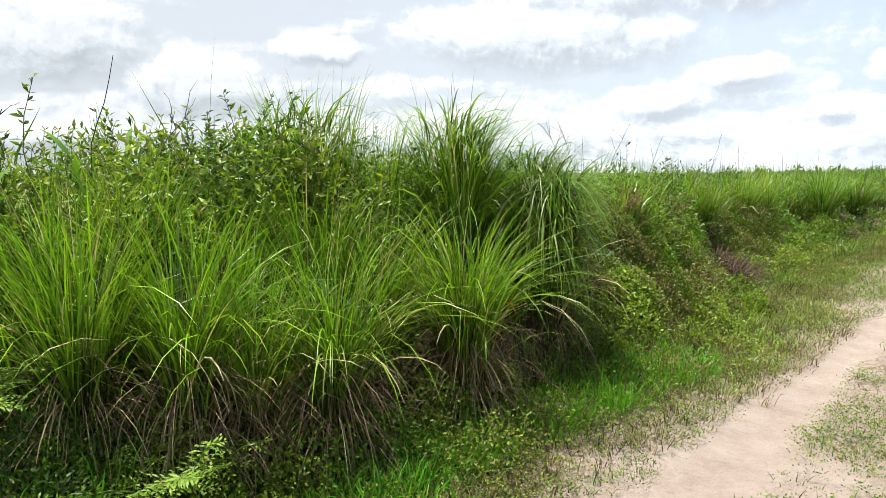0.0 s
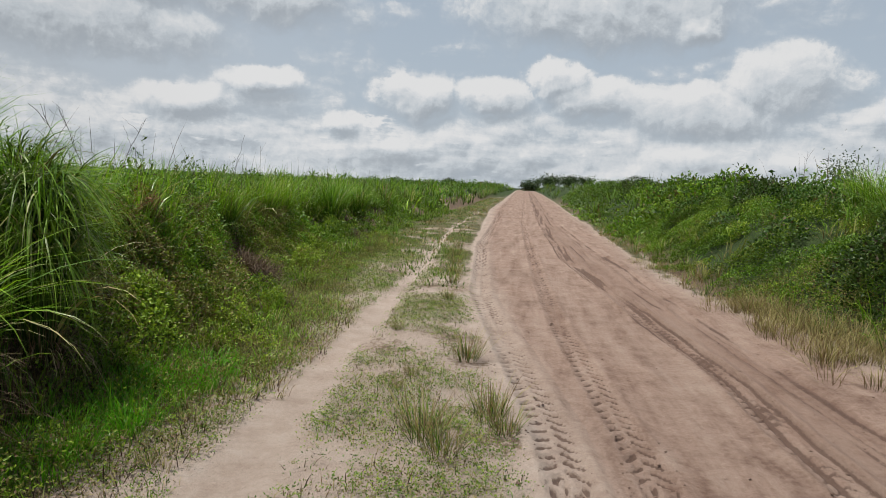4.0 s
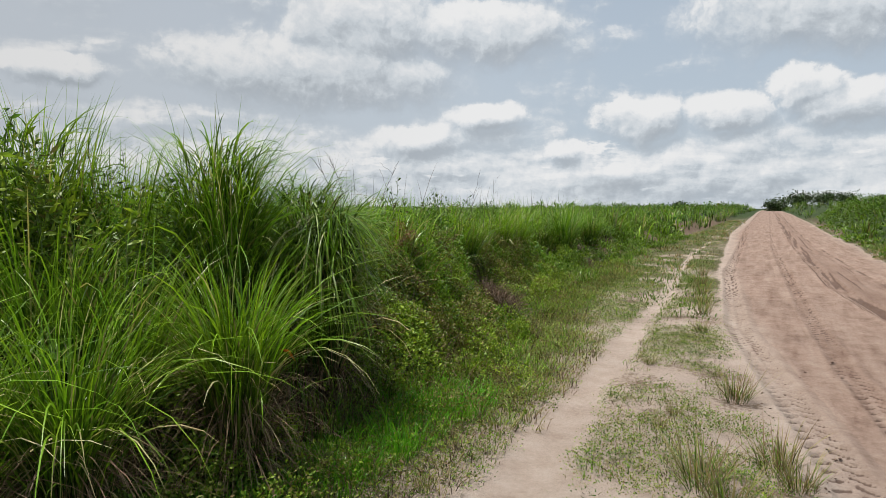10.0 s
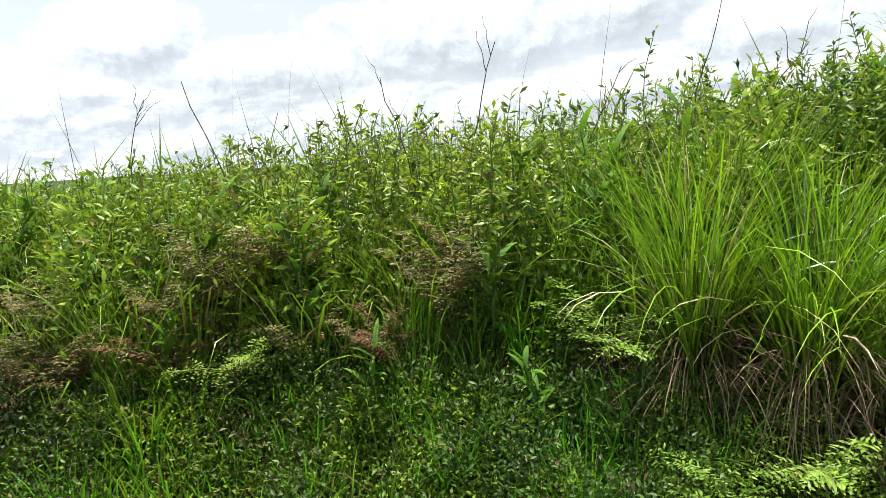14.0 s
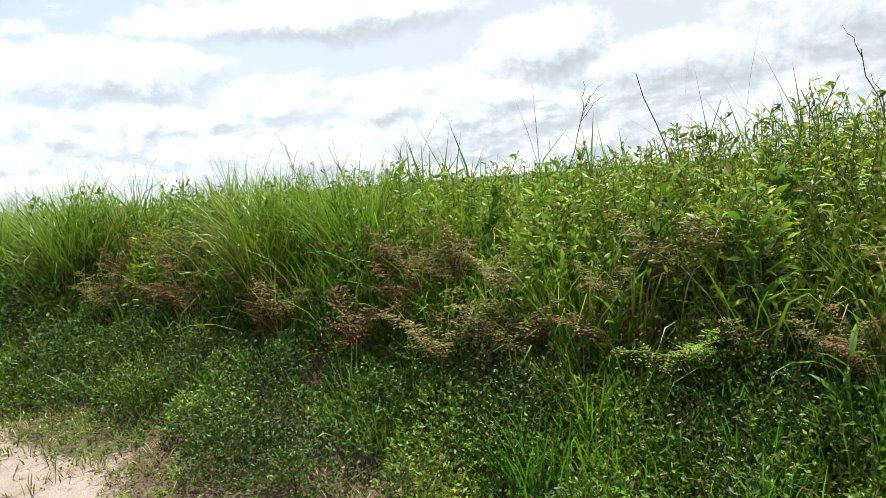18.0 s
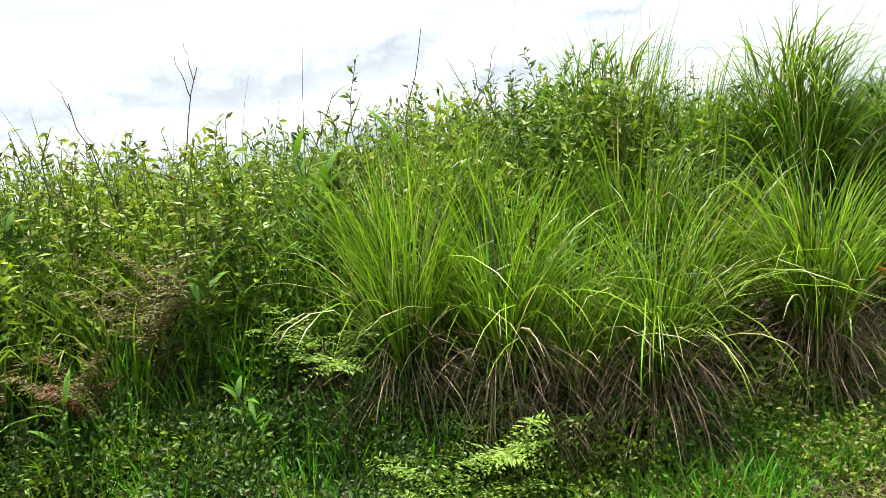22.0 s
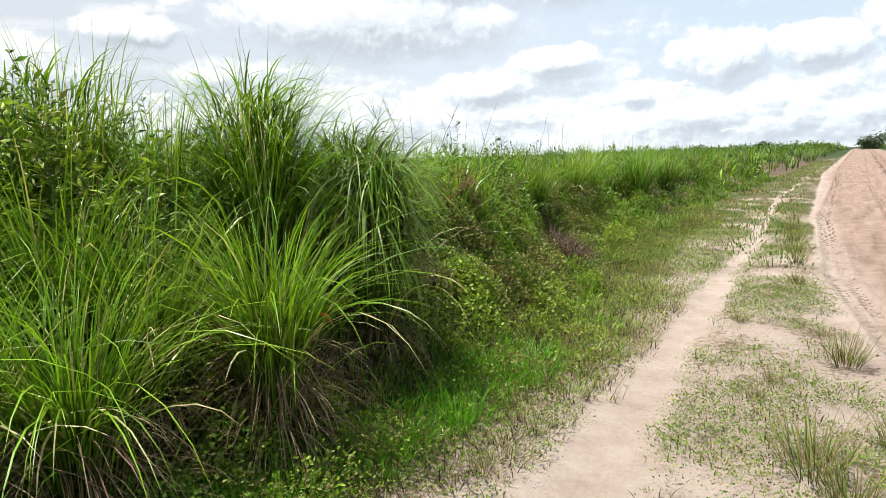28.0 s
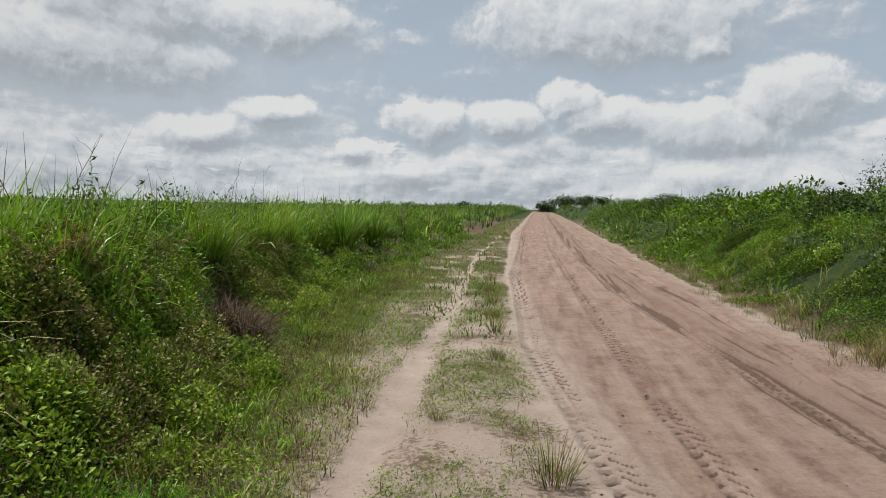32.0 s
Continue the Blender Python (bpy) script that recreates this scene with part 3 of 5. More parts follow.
def churn_shade(x, y):
    """Dark, damp soil where wheels tore the crust, plus shade painted into tread grooves."""
    c = 0 * x
    for (table, depth, half, tread), weight in zip(TRACKS, (0.45, 0.35, 1.15, 0.9)):
        d = (x - track_x(y, table)) / half
        patchy = np.clip(0.5 + 0.9 * ripple(x * 2, y, 1.7, depth * 90), 0, 1)
        c = np.maximum(c, weight * patchy * (np.exp(-(d * 3.0 - 1.2) ** 2) + 0.6 * np.exp(-(d * 3.0 + 2.2) ** 2)))
        # the shade in the tyre lugs' grooves, put into the colour
        c = np.maximum(c, 1.9 * tread * tread_bars(d, y, table) * np.exp(-d ** 4) * np.clip(patchy + 0.4, 0, 1))
    # narrow ruts darken with their depth
    for i, shift, half, depth in RUTS:
        c = np.maximum(c, 45 * depth * rut(x, y, i, shift, half)[0])
    return np.clip(c, 0, 1)


def sheet(name, us, ys, where, zfun):
    """A sheet over u (0 .. n) and y; where(u, y) gives x."""
    u, y = np.meshgrid(us, ys, indexing="xy")
    x = where(u, y)
    z = zfun(x, y)
    nu, ny = len(us), len(ys)
    i, j = np.meshgrid(np.arange(nu - 1), np.arange(ny - 1), indexing="xy")
    a = (j * nu + i).ravel()
    quads = np.stack([a, a + 1, a + nu + 1, a + nu], -1)
    x, y = x.ravel(), y.ravel()
    d = np.abs(x - path_mid(y)) / np.maximum(path_half(y), 0.02)
    road = smooth((x - road_left(y)) / 0.25 + 0.5) * smooth((road_right(y) - x) / 0.3 + 0.5)
    pale = np.clip(1 - road + smooth((0.45 - np.abs(x - road_left(y) - 0.1)) / 0.4) * 0.7 + smooth((0.4 - np.abs(x - road_right(y) + 0.1)) / 0.5) * 0.35, 0, 1)
    bank = np.clip(smooth((foot_left(y) + 0.15 - x) / 0.4) + smooth((x - foot_right(y) + 0.1) / 0.4), 0, 1)
    verge = (1 - road) * np.where(y < 60, smooth((d - 0.9) / 0.6), 1)
    near = smooth((foot_left(y) + 1.05 - x) / 0.8)
    turf = np.clip(verge * (0.27 + 0.5 * smooth((y - 9) / 9) + 0.4 * near + 0.4 * ripple(x, y, 2.2, 6.0)) * (1 - bank), 0, 1)
    litter = np.clip(bank * 0.95 + verge * (0.27 + 0.4 * near + 0.32 * ripple(x, y, 3.1, 8.0)), 0, 1)
    meadow = np.clip(smooth((foot_left(y) - 3.5 - x) / 3) + smooth((foot_left(y) - 1.25 - x) / 0.4) * smooth((y - 4.5) / 2) + smooth((x - foot_right(y) - 0.1) / 0.8), 0, 1)
    meadow = np.maximum(meadow, smooth((y - 60) / 40) * (1 - road))
    # the damp lane that lorries have pressed
    lane = track_x(y, TRACKS[2][0]) + 0.42
    damp = np.exp(-((x - lane) / 0.36) ** 4) * np.clip(0.75 + 0.5 * ripple(x * 0, y, 0.5, 5.0), 0, 1) + 0.5 * smooth((y - 14) / 10) * np.clip(ripple(x * 0.6, y * 0.5, 1.1, 13.0), 0, 1)
    damp = np.clip(damp * road, 0, 1)
    me = mesh_from(name, np.stack([x, y, z.ravel()], -1), quads, None, {"pale": pale, "turf": turf, "litter": litter, "churn_shade": churn_shade(x, y), "meadow": meadow, "damp": damp})
    me.materials.append(SOIL)
    return new(name, me)


ys = lines((-900, -60, 60), (-60, -12, 3), (-12, 1.5, 0.25), (1.5, 3.6, 0.1), (3.6, 7.5, 0.028), (7.5, 12, 0.05), (12, 14, 0.1), (14, 30, 0.25), (30, 80, 2), (80, 200, 10), (200, 1500, 130))
tagged(sheet("road", np.linspace(0, 1, 200), ys, lambda u, y: road_left(y) - 0.15 + u * (road_right(y) - road_left(y) + 0.3), road_height),
       "pinkish sandy dirt road with tyre tracks", "road", kind="structure")
ys = lines((-1500, -100, 100), (-100, -14, 4), (-14, 30, 0.14), (30, 80, 2), (80, 200, 10), (200, 1500, 130))


def fan(u, sign, edge):
    """Steps that widen away from the road."""
    return edge + sign * np.where(u < 60, u * 0.1, 6.0 + ((u - 60) / 20.0) ** 4 * 1500)


left = sheet("ground", np.arange(0, 81), ys, lambda u, y: fan(u, -1, road_left(y) - 0.13), lambda x, y: height(x, y) - 0.004)
right = sheet("ground_east", np.arange(0, 81), ys, lambda u, y: fan(u, 1, road_right(y) + 0.13), lambda x, y: height(x, y) - 0.004)
for p in left.data.polygons:
    p.flip()
tagged(left, "sandy verge and overgrown bank with a worn footpath", "ground", kind="structure")
tagged(right, "overgrown grassy bank beside the dirt road", "ground", kind="structure")


# ---------------------------------------------------------------- plants that stand singly
WIND = 1.25   # the heading to which the stalks lean (radians from +x)


def ring(n, radius, cx=0.0, cy=0.0):
    r, a = radius * np.sqrt(rng.random(n)), rng.uniform(0, 2 * math.pi, n)
    return np.stack([cx + r * np.cos(a), cy + r * np.sin(a), 0 * r], -1), a


def tussock(x, y, tall, n, spread=0.16, bend=1.2, width=0.013, mat=None, dry=0.5, stalks=0, hang=0.0, lift=0.12, label="", skirt=0.45, lean=0.2, group="", curl=2.3, arch=0, tier=0):
    """A clump of long grass: green foliage, a skirt of withered straw round its foot, and seed stalks."""
    root = thing("grass_tussock", label or "tall bright green grass tussock with straw at its foot", "grass tussock", group)
    n = int(n * 1.45)
    width *= 0.74
    foot, a = ring(n, spread)
    foot[:, 2] = lift * rng.uniform(0.2, 1.2, n)
    out = a + rng.normal(0, 0.85, n)
    long_ = tall * np.clip(rng.normal(0.82, 0.22, n), 0.3, 1.18)
    h = Heap()
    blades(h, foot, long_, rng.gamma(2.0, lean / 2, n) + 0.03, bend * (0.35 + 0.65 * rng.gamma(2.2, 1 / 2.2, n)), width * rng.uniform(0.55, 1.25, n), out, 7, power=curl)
    if arch:
        foot, a = ring(arch, spread * 0.9)
        foot[:, 2] = lift
        blades(h, foot, tall * rng.uniform(0.95, 1.4, arch), rng.uniform(0.1, 0.4, arch), rng.uniform(1.5, 2.4, arch), width * rng.uniform(0.8, 1.2, arch), a + rng.normal(0, 0.4, arch), 8, power=1.3)
    if tier:
        up, a = ring(tier, spread * 1.25)
        up[:, 2] = tall * rng.uniform(0.2, 0.88, tier)
        blades(h, up, tall * rng.uniform(0.22, 0.46, tier), rng.uniform(0.05, 0.5, tier), rng.uniform(1.2, 2.5, tier), width * rng.uniform(0.8, 1.4, tier),
               np.where(rng.random(tier) < 0.4, WIND - 0.9 + rng.normal(0, 0.6, tier), a + rng.normal(0, 0.5, tier)), 6, power=1.2)
    if hang:
        m = int(n * hang)
        over, a = ring(m, spread * 1.2)
        over[:, 2] = tall * rng.uniform(0.45, 0.95, m)
        g = Heap()
        blades(g, over, tall * rng.uniform(0.3, 0.6, m), rng.uniform(0.05, 0.4, m), rng.uniform(2.4, 2.9, m), width * rng.uniform(0.8, 1.3, m),
               -0.5 + rng.normal(0, 1.1, m), 8, power=0.45)
        part("hanging_foliage", g, HANG, root, "pale broad blades hanging straight down")
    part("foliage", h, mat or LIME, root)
    m = int(n * dry)
    foot, a = ring(m, spread * 1.1)
    foot[:, 2] = lift * rng.uniform(0, 1.6, m)
    h = Heap()
    blades(h, foot, skirt * rng.uniform(0.5, 1.3, m), rng.uniform(0.3, 1.0, m), rng.uniform(1.4, 2.8, m), width * rng.uniform(0.3, 0.7, m), a, 5, power=0.7)
    q = int(m * 0.7)
    foot, a = ring(q, spread * 1.3)
    blades(h, foot, skirt * rng.uniform(0.4, 1.1, q), rng.uniform(0.0, 0.5, q), rng.uniform(0.0, 0.6, q), width * 0.45, a, 4)
    part("withered_skirt", h, SKIRT, root, "brown and straw-coloured withered blades")
    if dry > 0.45:
        pale = 12
        foot, a = ring(pale, spread)
        foot[:, 2] = lift
        h = Heap()
        blades(h, foot, tall * rng.uniform(0.6, 0.95, pale), rng.uniform(0.2, 0.5, pale), rng.uniform(1.2, 2.4, pale), width * 1.3, a, 7, power=1.5)
        part("faded_foliage", h, PALESTRAW, root, "pale faded drooping blades")
    if stalks:
        foot, a = ring(stalks, spread * 0.7)
        h = Heap()
        top = tall * rng.uniform(1.0, 1.28, stalks)
        head = WIND + rng.normal(0, 0.9, stalks)
        blades(h, foot, top, rng.uniform(0, 0.2, stalks), rng.uniform(0.3, 1.1, stalks), 0.0045, head, 7, power=2.4, taper=0.3)
        part("seed_head", h, REED, root, "thin bowed seed stalks")
    root.location = (x, y, float(height(x, y)) - 0.02)
    return root


def stem_line(length, lean, heading, bend=0.4, n=7, wobble=0.02):
    p, out, pts = np.zeros(3), np.array([math.cos(heading), math.sin(heading), 0]), []
    for s in range(n + 1):
        pts.append(p.copy() + (rng.normal(0, wobble, 3) if s else 0))
        a = lean + bend * s / n
        p = p + length / n * (out * math.sin(a) + np.array([0, 0, 1]) * math.cos(a))
    return np.array(pts)


def along_line(pts, f):
    i = np.clip(f * (len(pts) - 1), 0, len(pts) - 1.001)
    k = i.astype(int)
    return pts[k] + (pts[k + 1] - pts[k]) * (i - k)[:, None]


def weed(tall, n_stems, leaf=0.075, label="", mat=None, name="leafy_weed", bare=0.25):
    """Upright stems with pairs of pointed leaves."""
    root = thing(name, label or "leafy green weed with upright stems", "weed")
    for _ in range(n_stems):
        foot = np.array([rng.normal(0, 0.12), rng.normal(0, 0.12), 0])
        pts = stem_line(tall * rng.uniform(0.7, 1.1), abs(rng.normal(0, 0.2)), rng.uniform(0, 6.28), rng.uniform(-0.1, 0.4)) + foot
        st, lf = Heap(), Heap()
        tube(st, pts, 0.006, 0.002, 4)
        m = int(tall * 25)
        f = np.repeat(np.linspace(bare, 1.0, m), 2)
        a = np.cumsum(np.tile([math.pi, math.pi * 0.5], m)) + rng.normal(0, 0.4, 2 * m)
        e = rng.normal(0.35, 0.35, 2 * m)
        way = np.stack([np.cos(a) * np.cos(e), np.sin(a) * np.cos(e), np.sin(e) - 0.4 + 0.5 * f], -1)
        size = leaf * rng.uniform(0.55, 1.25, 2 * m) * (1.2 - 0.4 * f)
        small_leaves(lf, along_line(pts, f), way, size, size * 0.32)
        stem = part("stem", st, STEM, root)
        part("foliage", lf, mat or SHRUB, stem)
    return root


def fern(fronds, long_, mat, label, rise=0.7, name="bracken_fern"):
    root = thing(name, label, "fern")
    for i in range(fronds):
        a = 2 * math.pi * i / fronds + rng.normal(0, 0.3)
        pts = stem_line(long_ * rng.uniform(0.75, 1.15), rise * rng.uniform(0.2, 1.1), a, rng.uniform(0.3, 1.2), 8, 0.006)
        h = Heap()
        tube(h, pts, 0.004, 0.0015, 4)
        m = 10
        for f in np.linspace(0.25, 0.96, m):
            p = along_line(pts, np.array([f]))[0]
            tangent = along_line(pts, np.array([min(f + 0.05, 1)]))[0] - p
            tangent /= np.linalg.norm(tangent) + 1e-9
            for sgn in (-1, 1):
                side = np.cross(tangent, (0, 0, 1)) * sgn
                side /= np.linalg.norm(side) + 1e-9
                d = side + tangent * 0.5 + np.array([0, 0, rng.normal(-0.2, 0.3)])
                d /= np.linalg.norm(d)
                w = long_ * 0.42 * (1.05 - f) * min(1, f * 3.2) + 0.015
                c = max(3, int(w / 0.024))
                g = np.repeat(np.linspace(0.08, 1, c), 2)
                q = p + d * w * g[:, None]
                sd = np.cross(d, (0, 0, 1))
                flip = np.tile([1.0, -1.0], c)[:, None]
                small_leaves(h, q, d * 0.5 + sd * flip + rng.normal(0, 0.1, (2 * c, 3)), 0.042 * (1.25 - 0.8 * g), 0.011, tone=rng.random(), twist=0.2)
        part("frond", h, mat, root)
    return root


def broad_plant(tall, n, label=""):
    root = thing("broadleaf_plant", label or "broad-leaved green plant with long pointed leaves", "plant")
    pts = stem_line(tall, 0.1, rng.uniform(0, 6.28), 0.3)
    h = Heap()
    tube(h, pts, 0.009, 0.004, 5)
    part("stem", h, STEM, root)
    for i in range(n):
        f = 0.3 + 0.7 * i / (n - 1)
        h = Heap()
        p = along_line(pts, np.array([f]))
        blades(h, p, np.array([0.27 * rng.uniform(0.7, 1.2)]), np.array([rng.uniform(0.5, 1.1)]), np.array([rng.uniform(0.4, 1.2)]), np.array([0.05]),
               np.array([i * 2.5 + rng.normal(0, 0.3)]), 6, taper=0.9)
        part("leaf", h, BROAD, root)
    return root


def dead_stem(x, y, tall, lean, heading, twigs=4, z=None):
    root = thing("dead_stem", "thin bare dead weed stalk standing out of the growth", "dead stalk")
    pts = stem_line(tall, lean, heading, 0.25, 10, 0.008)
    h = Heap()
    tube(h, pts, 0.007, 0.0025, 5)
    part("stalk", h, WOOD, root)
    for _ in range(twigs):
        f = rng.uniform(0.55, 0.98)
        p = along_line(pts, np.array([f]))[0]
        h = Heap()
        tw = stem_line(tall * rng.uniform(0.08, 0.22), rng.uniform(0.3, 0.9), heading + rng.normal(0, 1.2), 0.3, 5, 0.006) + p
        tube(h, tw, 0.003, 0.0012, 4)
        part("twig", h, WOOD, root)
    root.location = (x, y, float(height(x, y)) if z is None else z)
    return root


def set_down(root, x, y, turn=0.0, size=1.0, dz=0.0):
    root.location, root.rotation_euler, root.scale = (x, y, float(height(x, y)) + dz), (0, 0, turn), (size, size, size)
    return root


def again(root, x, y, turn=0.0, size=1.0, dz=0.0):
    return copy_thing(root, Matrix.LocRotScale((x, y, float(height(x, y)) + dz), Euler((0, 0, turn)), Vector((size,) * 3) / root.scale[0]))


# the tussocks along the foot of the bank
tussock(-3.12, 1.06, 1.02, 330, 0.13, 0.9, 0.0125, arch=60, lean=0.17, label="yellow-green grass tussock with straw hanging from its foot", dry=0.9, lift=0.34, skirt=0.5)
tussock(-3.25, 0.62, 0.95, 270, 0.13, 0.8, 0.012, arch=20, lean=0.17, label="yellow-green grass tussock with a brown foot", dry=0.8, lift=0.3)
tussock(-3.10, 1.40, 0.95, 240, 0.13, 0.9, 0.012, arch=20, lean=0.17, label="yellow-green grass tussock with a brown foot", dry=0.8, lift=0.25)
tussock(-2.94, 1.80, 1.0, 320, 0.13, 1.1, 0.0125, arch=80, lean=0.17, label="arching yellow-green grass tussock over reddish withered straw", dry=1.1, lift=0.34, skirt=0.55)
tussock(-2.94, 2.85, 1.08, 360, 0.15, 1.1, 0.013, arch=110, lean=0.17, label="broad arching green grass tussock over withered straw", dry=1.0, lift=0.34, skirt=0.55)
tussock(-3.30, 2.35, 1.10, 260, 0.18, 1.0, mat=GRASS)
tussock(-3.72, 3.55, 1.42, 480, tier=700, arch=40, spread=0.22, bend=1.1, width=0.014, stalks=40, curl=2.6, label="tall dense grass tussock with seed stalks blowing at its top", dry=0.25, lean=0.08)
tussock(-3.18, 4.08, 1.42, 260, 0.14, 2.2, 0.015, tier=520, mat=GRASS, stalks=8, hang=0.75, curl=3.2, lean=0.08, label="dense grass tussock whose long blades hang to the ground", dry=0.5)
tussock(-3.62, 4.35, 1.25, 260, 0.18, 1.8, 0.015, tier=420, mat=GRASS, stalks=8, hang=0.4, curl=3.0, lean=0.1, label="dense grass tussock whose long blades hang to the ground", dry=0.2)
tussock(-4.60, 2.75, 1.36, 320, 0.26, 0.8, 0.015, tier=240, stalks=22, label="upright tall grass tussock with seed stalks on the bank", dry=0.1, lean=0.2)
tussock(-4.40, 3.20, 1.12, 300, 0.2, 0.8, 0.014, stalks=10, dry=0.1, lean=0.2)
tussock(-3.65, 2.2, 1.0, 260, 0.24, 1.0, mat=GRASS, dry=0.1)
tussock(-3.7, 1.5, 0.9, 280, 0.24, 1.0, mat=LIME, dry=0.1)
tussock(-3.75, 0.7, 0.95, 260, 0.22, 1.0, mat=LIME, dry=0.15)
tussock(-3.9, 1.1, 0.95, 240, 0.2, 1.0, mat=GRASS, dry=0.15)
# fine reeds farther back along the bank
for x, y, s in ((-3.95, -4.1, 1.15), (-3.75, -5.0, 1.2), (-4.3, -5.4, 1.2), (-3.4, -7.6, 1.2), (-3.9, -8.6, 1.2), (-4.6, -4.4, 1.1), (-4.6, -6.4, 1.2), (-4.2, -4.8, 1.2), (-4.1, -7.6, 1.25), (-4.4, -3.4, 0.95), (-3.3, -9.4, 1.15), (-3.9, -10.2, 1.2), (-3.3, -11.2, 1.15), (-4.0, -12.0, 1.2), (-3.2, -13.2, 1.2), (-3.9, -14.0, 1.2), (-4.6, -9.6, 1.2), (-4.7, -11.2, 1.2)):
    tussock(x, y, s * (0.98 if y > -6.2 else 1.02), 420, 0.24, 1.3, 0.011, mat=REED, stalks=8, label="dense fine-bladed reed tussock", dry=0.1, lean=0.25, group="reeds on the bank")
# clumps on the bank ahead
for x, y, s, mat in ((-4.75, 10.0, 0.85, FINE), (-5.0, 12.2, 1.0, LIME), (-5.1, 13.4, 1.05, LIME), (-4.9, 16.5, 1.2, GRASS), (-5.3, 18.5, 1.2, LIME), (-5.2, 20.5, 1.3, GRASS),
                     (-4.4, 5.6, 0.95, GRASS), (-4.8, 6.6, 0.9, LIME), (-5.0, 8.0, 0.95, GRASS), (-5.4, 9.2, 1.0, LIME), (-5.6, 11.0, 1.1, GRASS)):
    tussock(x, y, s, 300, 0.22, 1.0, 0.016, mat=mat, stalks=6, label="green grass tussock on the bank", dry=0.15, group="tussocks on the bank")

# shrubs and weeds on the crest
shrub = weed(1.26, 18, 0.088, "dense dark-leaved shrub with upright shoots", SHRUB, "leafy_shrub", 0.1)
set_down(shrub, -4.5, 2.25)
again(shrub, -4.35, 1.8, 1.2, 0.86), again(shrub, -4.2, 2.0, 2.9, 0.76), again(shrub, -4.7, 1.5, 4.0, 0.78), again(shrub, -3.75, 2.9, 5.0, 0.7), again(shrub, -4.15, 2.6, 0.6, 0.85)
weeds = [weed(t, c, 0.078, mat=m, bare=0.1) for t, c, m in ((1.2, 5, PALEHERB), (1.1, 6, PALEHERB), (1.25, 4, HERB), (0.95, 7, PALEHERB))]
for i, w in enumerate(weeds):
    set_down(w, -4.0 - 0.2 * i, -1.0 + 0.8 * i, i)
# how high the growth on the crest stands over the road
crest_top = lerp_table([(-9, 1.7), (-6, 1.66), (-4.3, 1.58), (-2.8, 1.55), (-1.6, 1.74), (-0.2, 1.82), (0.8, 1.86), (2, 2.05), (3.4, 1.95)])
x, y = scatter(180, 0.0, 1.0, -8.0, 3.4)
for i in range(180):
    px, kind = float(foot_left(y[i])) - (1.25 if y[i] < -0.8 else 0.95) - 2.3 * x[i], weeds[i % 4]
    room = float(crest_top(y[i])) - float(height(px, y[i])) - 0.25 * (1 - x[i])
    again(kind, px, float(y[i]), rng.uniform(0, 6.28), min(1.3, room / (1.2, 1.1, 1.25, 0.95)[i % 4] * rng.uniform(0.86, 1.06)))
x, y = scatter(44, 0.0, 1.0, 4.5, 26)
for i in range(44):
    px = float(foot_left(y[i])) - 1.0 - 2.8 * x[i]
    again(weeds[i % 4], px, float(y[i]), rng.uniform(0, 6.28), rng.uniform(0.6, 1.0))

x, y = scatter(64, 0.0, 1.0, -5.2, -0.4)
for i in range(64):
    px = float(foot_left(y[i])) - 1.7 - 1.8 * x[i]
    again(weeds[(1, 0, 3)[i % 3]], px, float(y[i]), rng.uniform(0, 6.28), (float(crest_top(y[i])) - float(height(px, y[i]))) / (1.1, 1.2, 0.95)[i % 3] * rng.uniform(0.84, 1.0))

for i in range(14):
    yy = 7.0 + 1.5 * i + rng.uniform(-0.5, 0.5)
    again(shrub, float(foot_left(yy)) - rng.uniform(1.6, 3.2), yy, rng.uniform(0, 6.28), rng.uniform(0.5, 0.75))

# bracken
green_fern = fern(6, 0.55, FERN, "fresh light green bracken fern at the foot of the bank")
set_down(green_fern, -2.74, 0.82, 0.4, 1.1, 0.12)
again(green_fern, -3.2, 0.22, 2.0, 0.9, 0.3), again(green_fern, -2.62, 0.55, 3.0, 0.85, 0.08), again(green_fern, -3.3, -1.5, 1.0, 0.7, 0.2)
rust = fern(5, 0.42, RUSTFERN, "withering rust-brown bracken fern on the bank", 0.4)
olive = fern(5, 0.46, OLIVEFERN, "olive green bracken fern on the bank", 0.45)
set_down(olive, -3.42, -0.55, 0.0, 1.0, 0.35)
set_down(rust, -3.40, -3.30, 0.0, 1.0, 0.3)
for i in range(38):
    yy, dd = -6.8 + 6.4 * rng.random() ** 1.3, rng.uniform(0.75, 1.35)
    again(rust if i % 3 == 0 else olive, float(foot_left(yy)) - dd, yy, rng.uniform(0, 6.28), rng.uniform(0.7, 1.25), 0.16 + 0.2 * (dd > 0.95))
for x, y in ((-3.7, 5.9), (-3.9, 6.6), (-4.5, 8.8), (-4.4, 8.3), (-4.2, 7.4), (-4.6, 12.0)):
    again(olive if x < -4.1 else rust, x, y, x * 9, 0.9, 0.3)

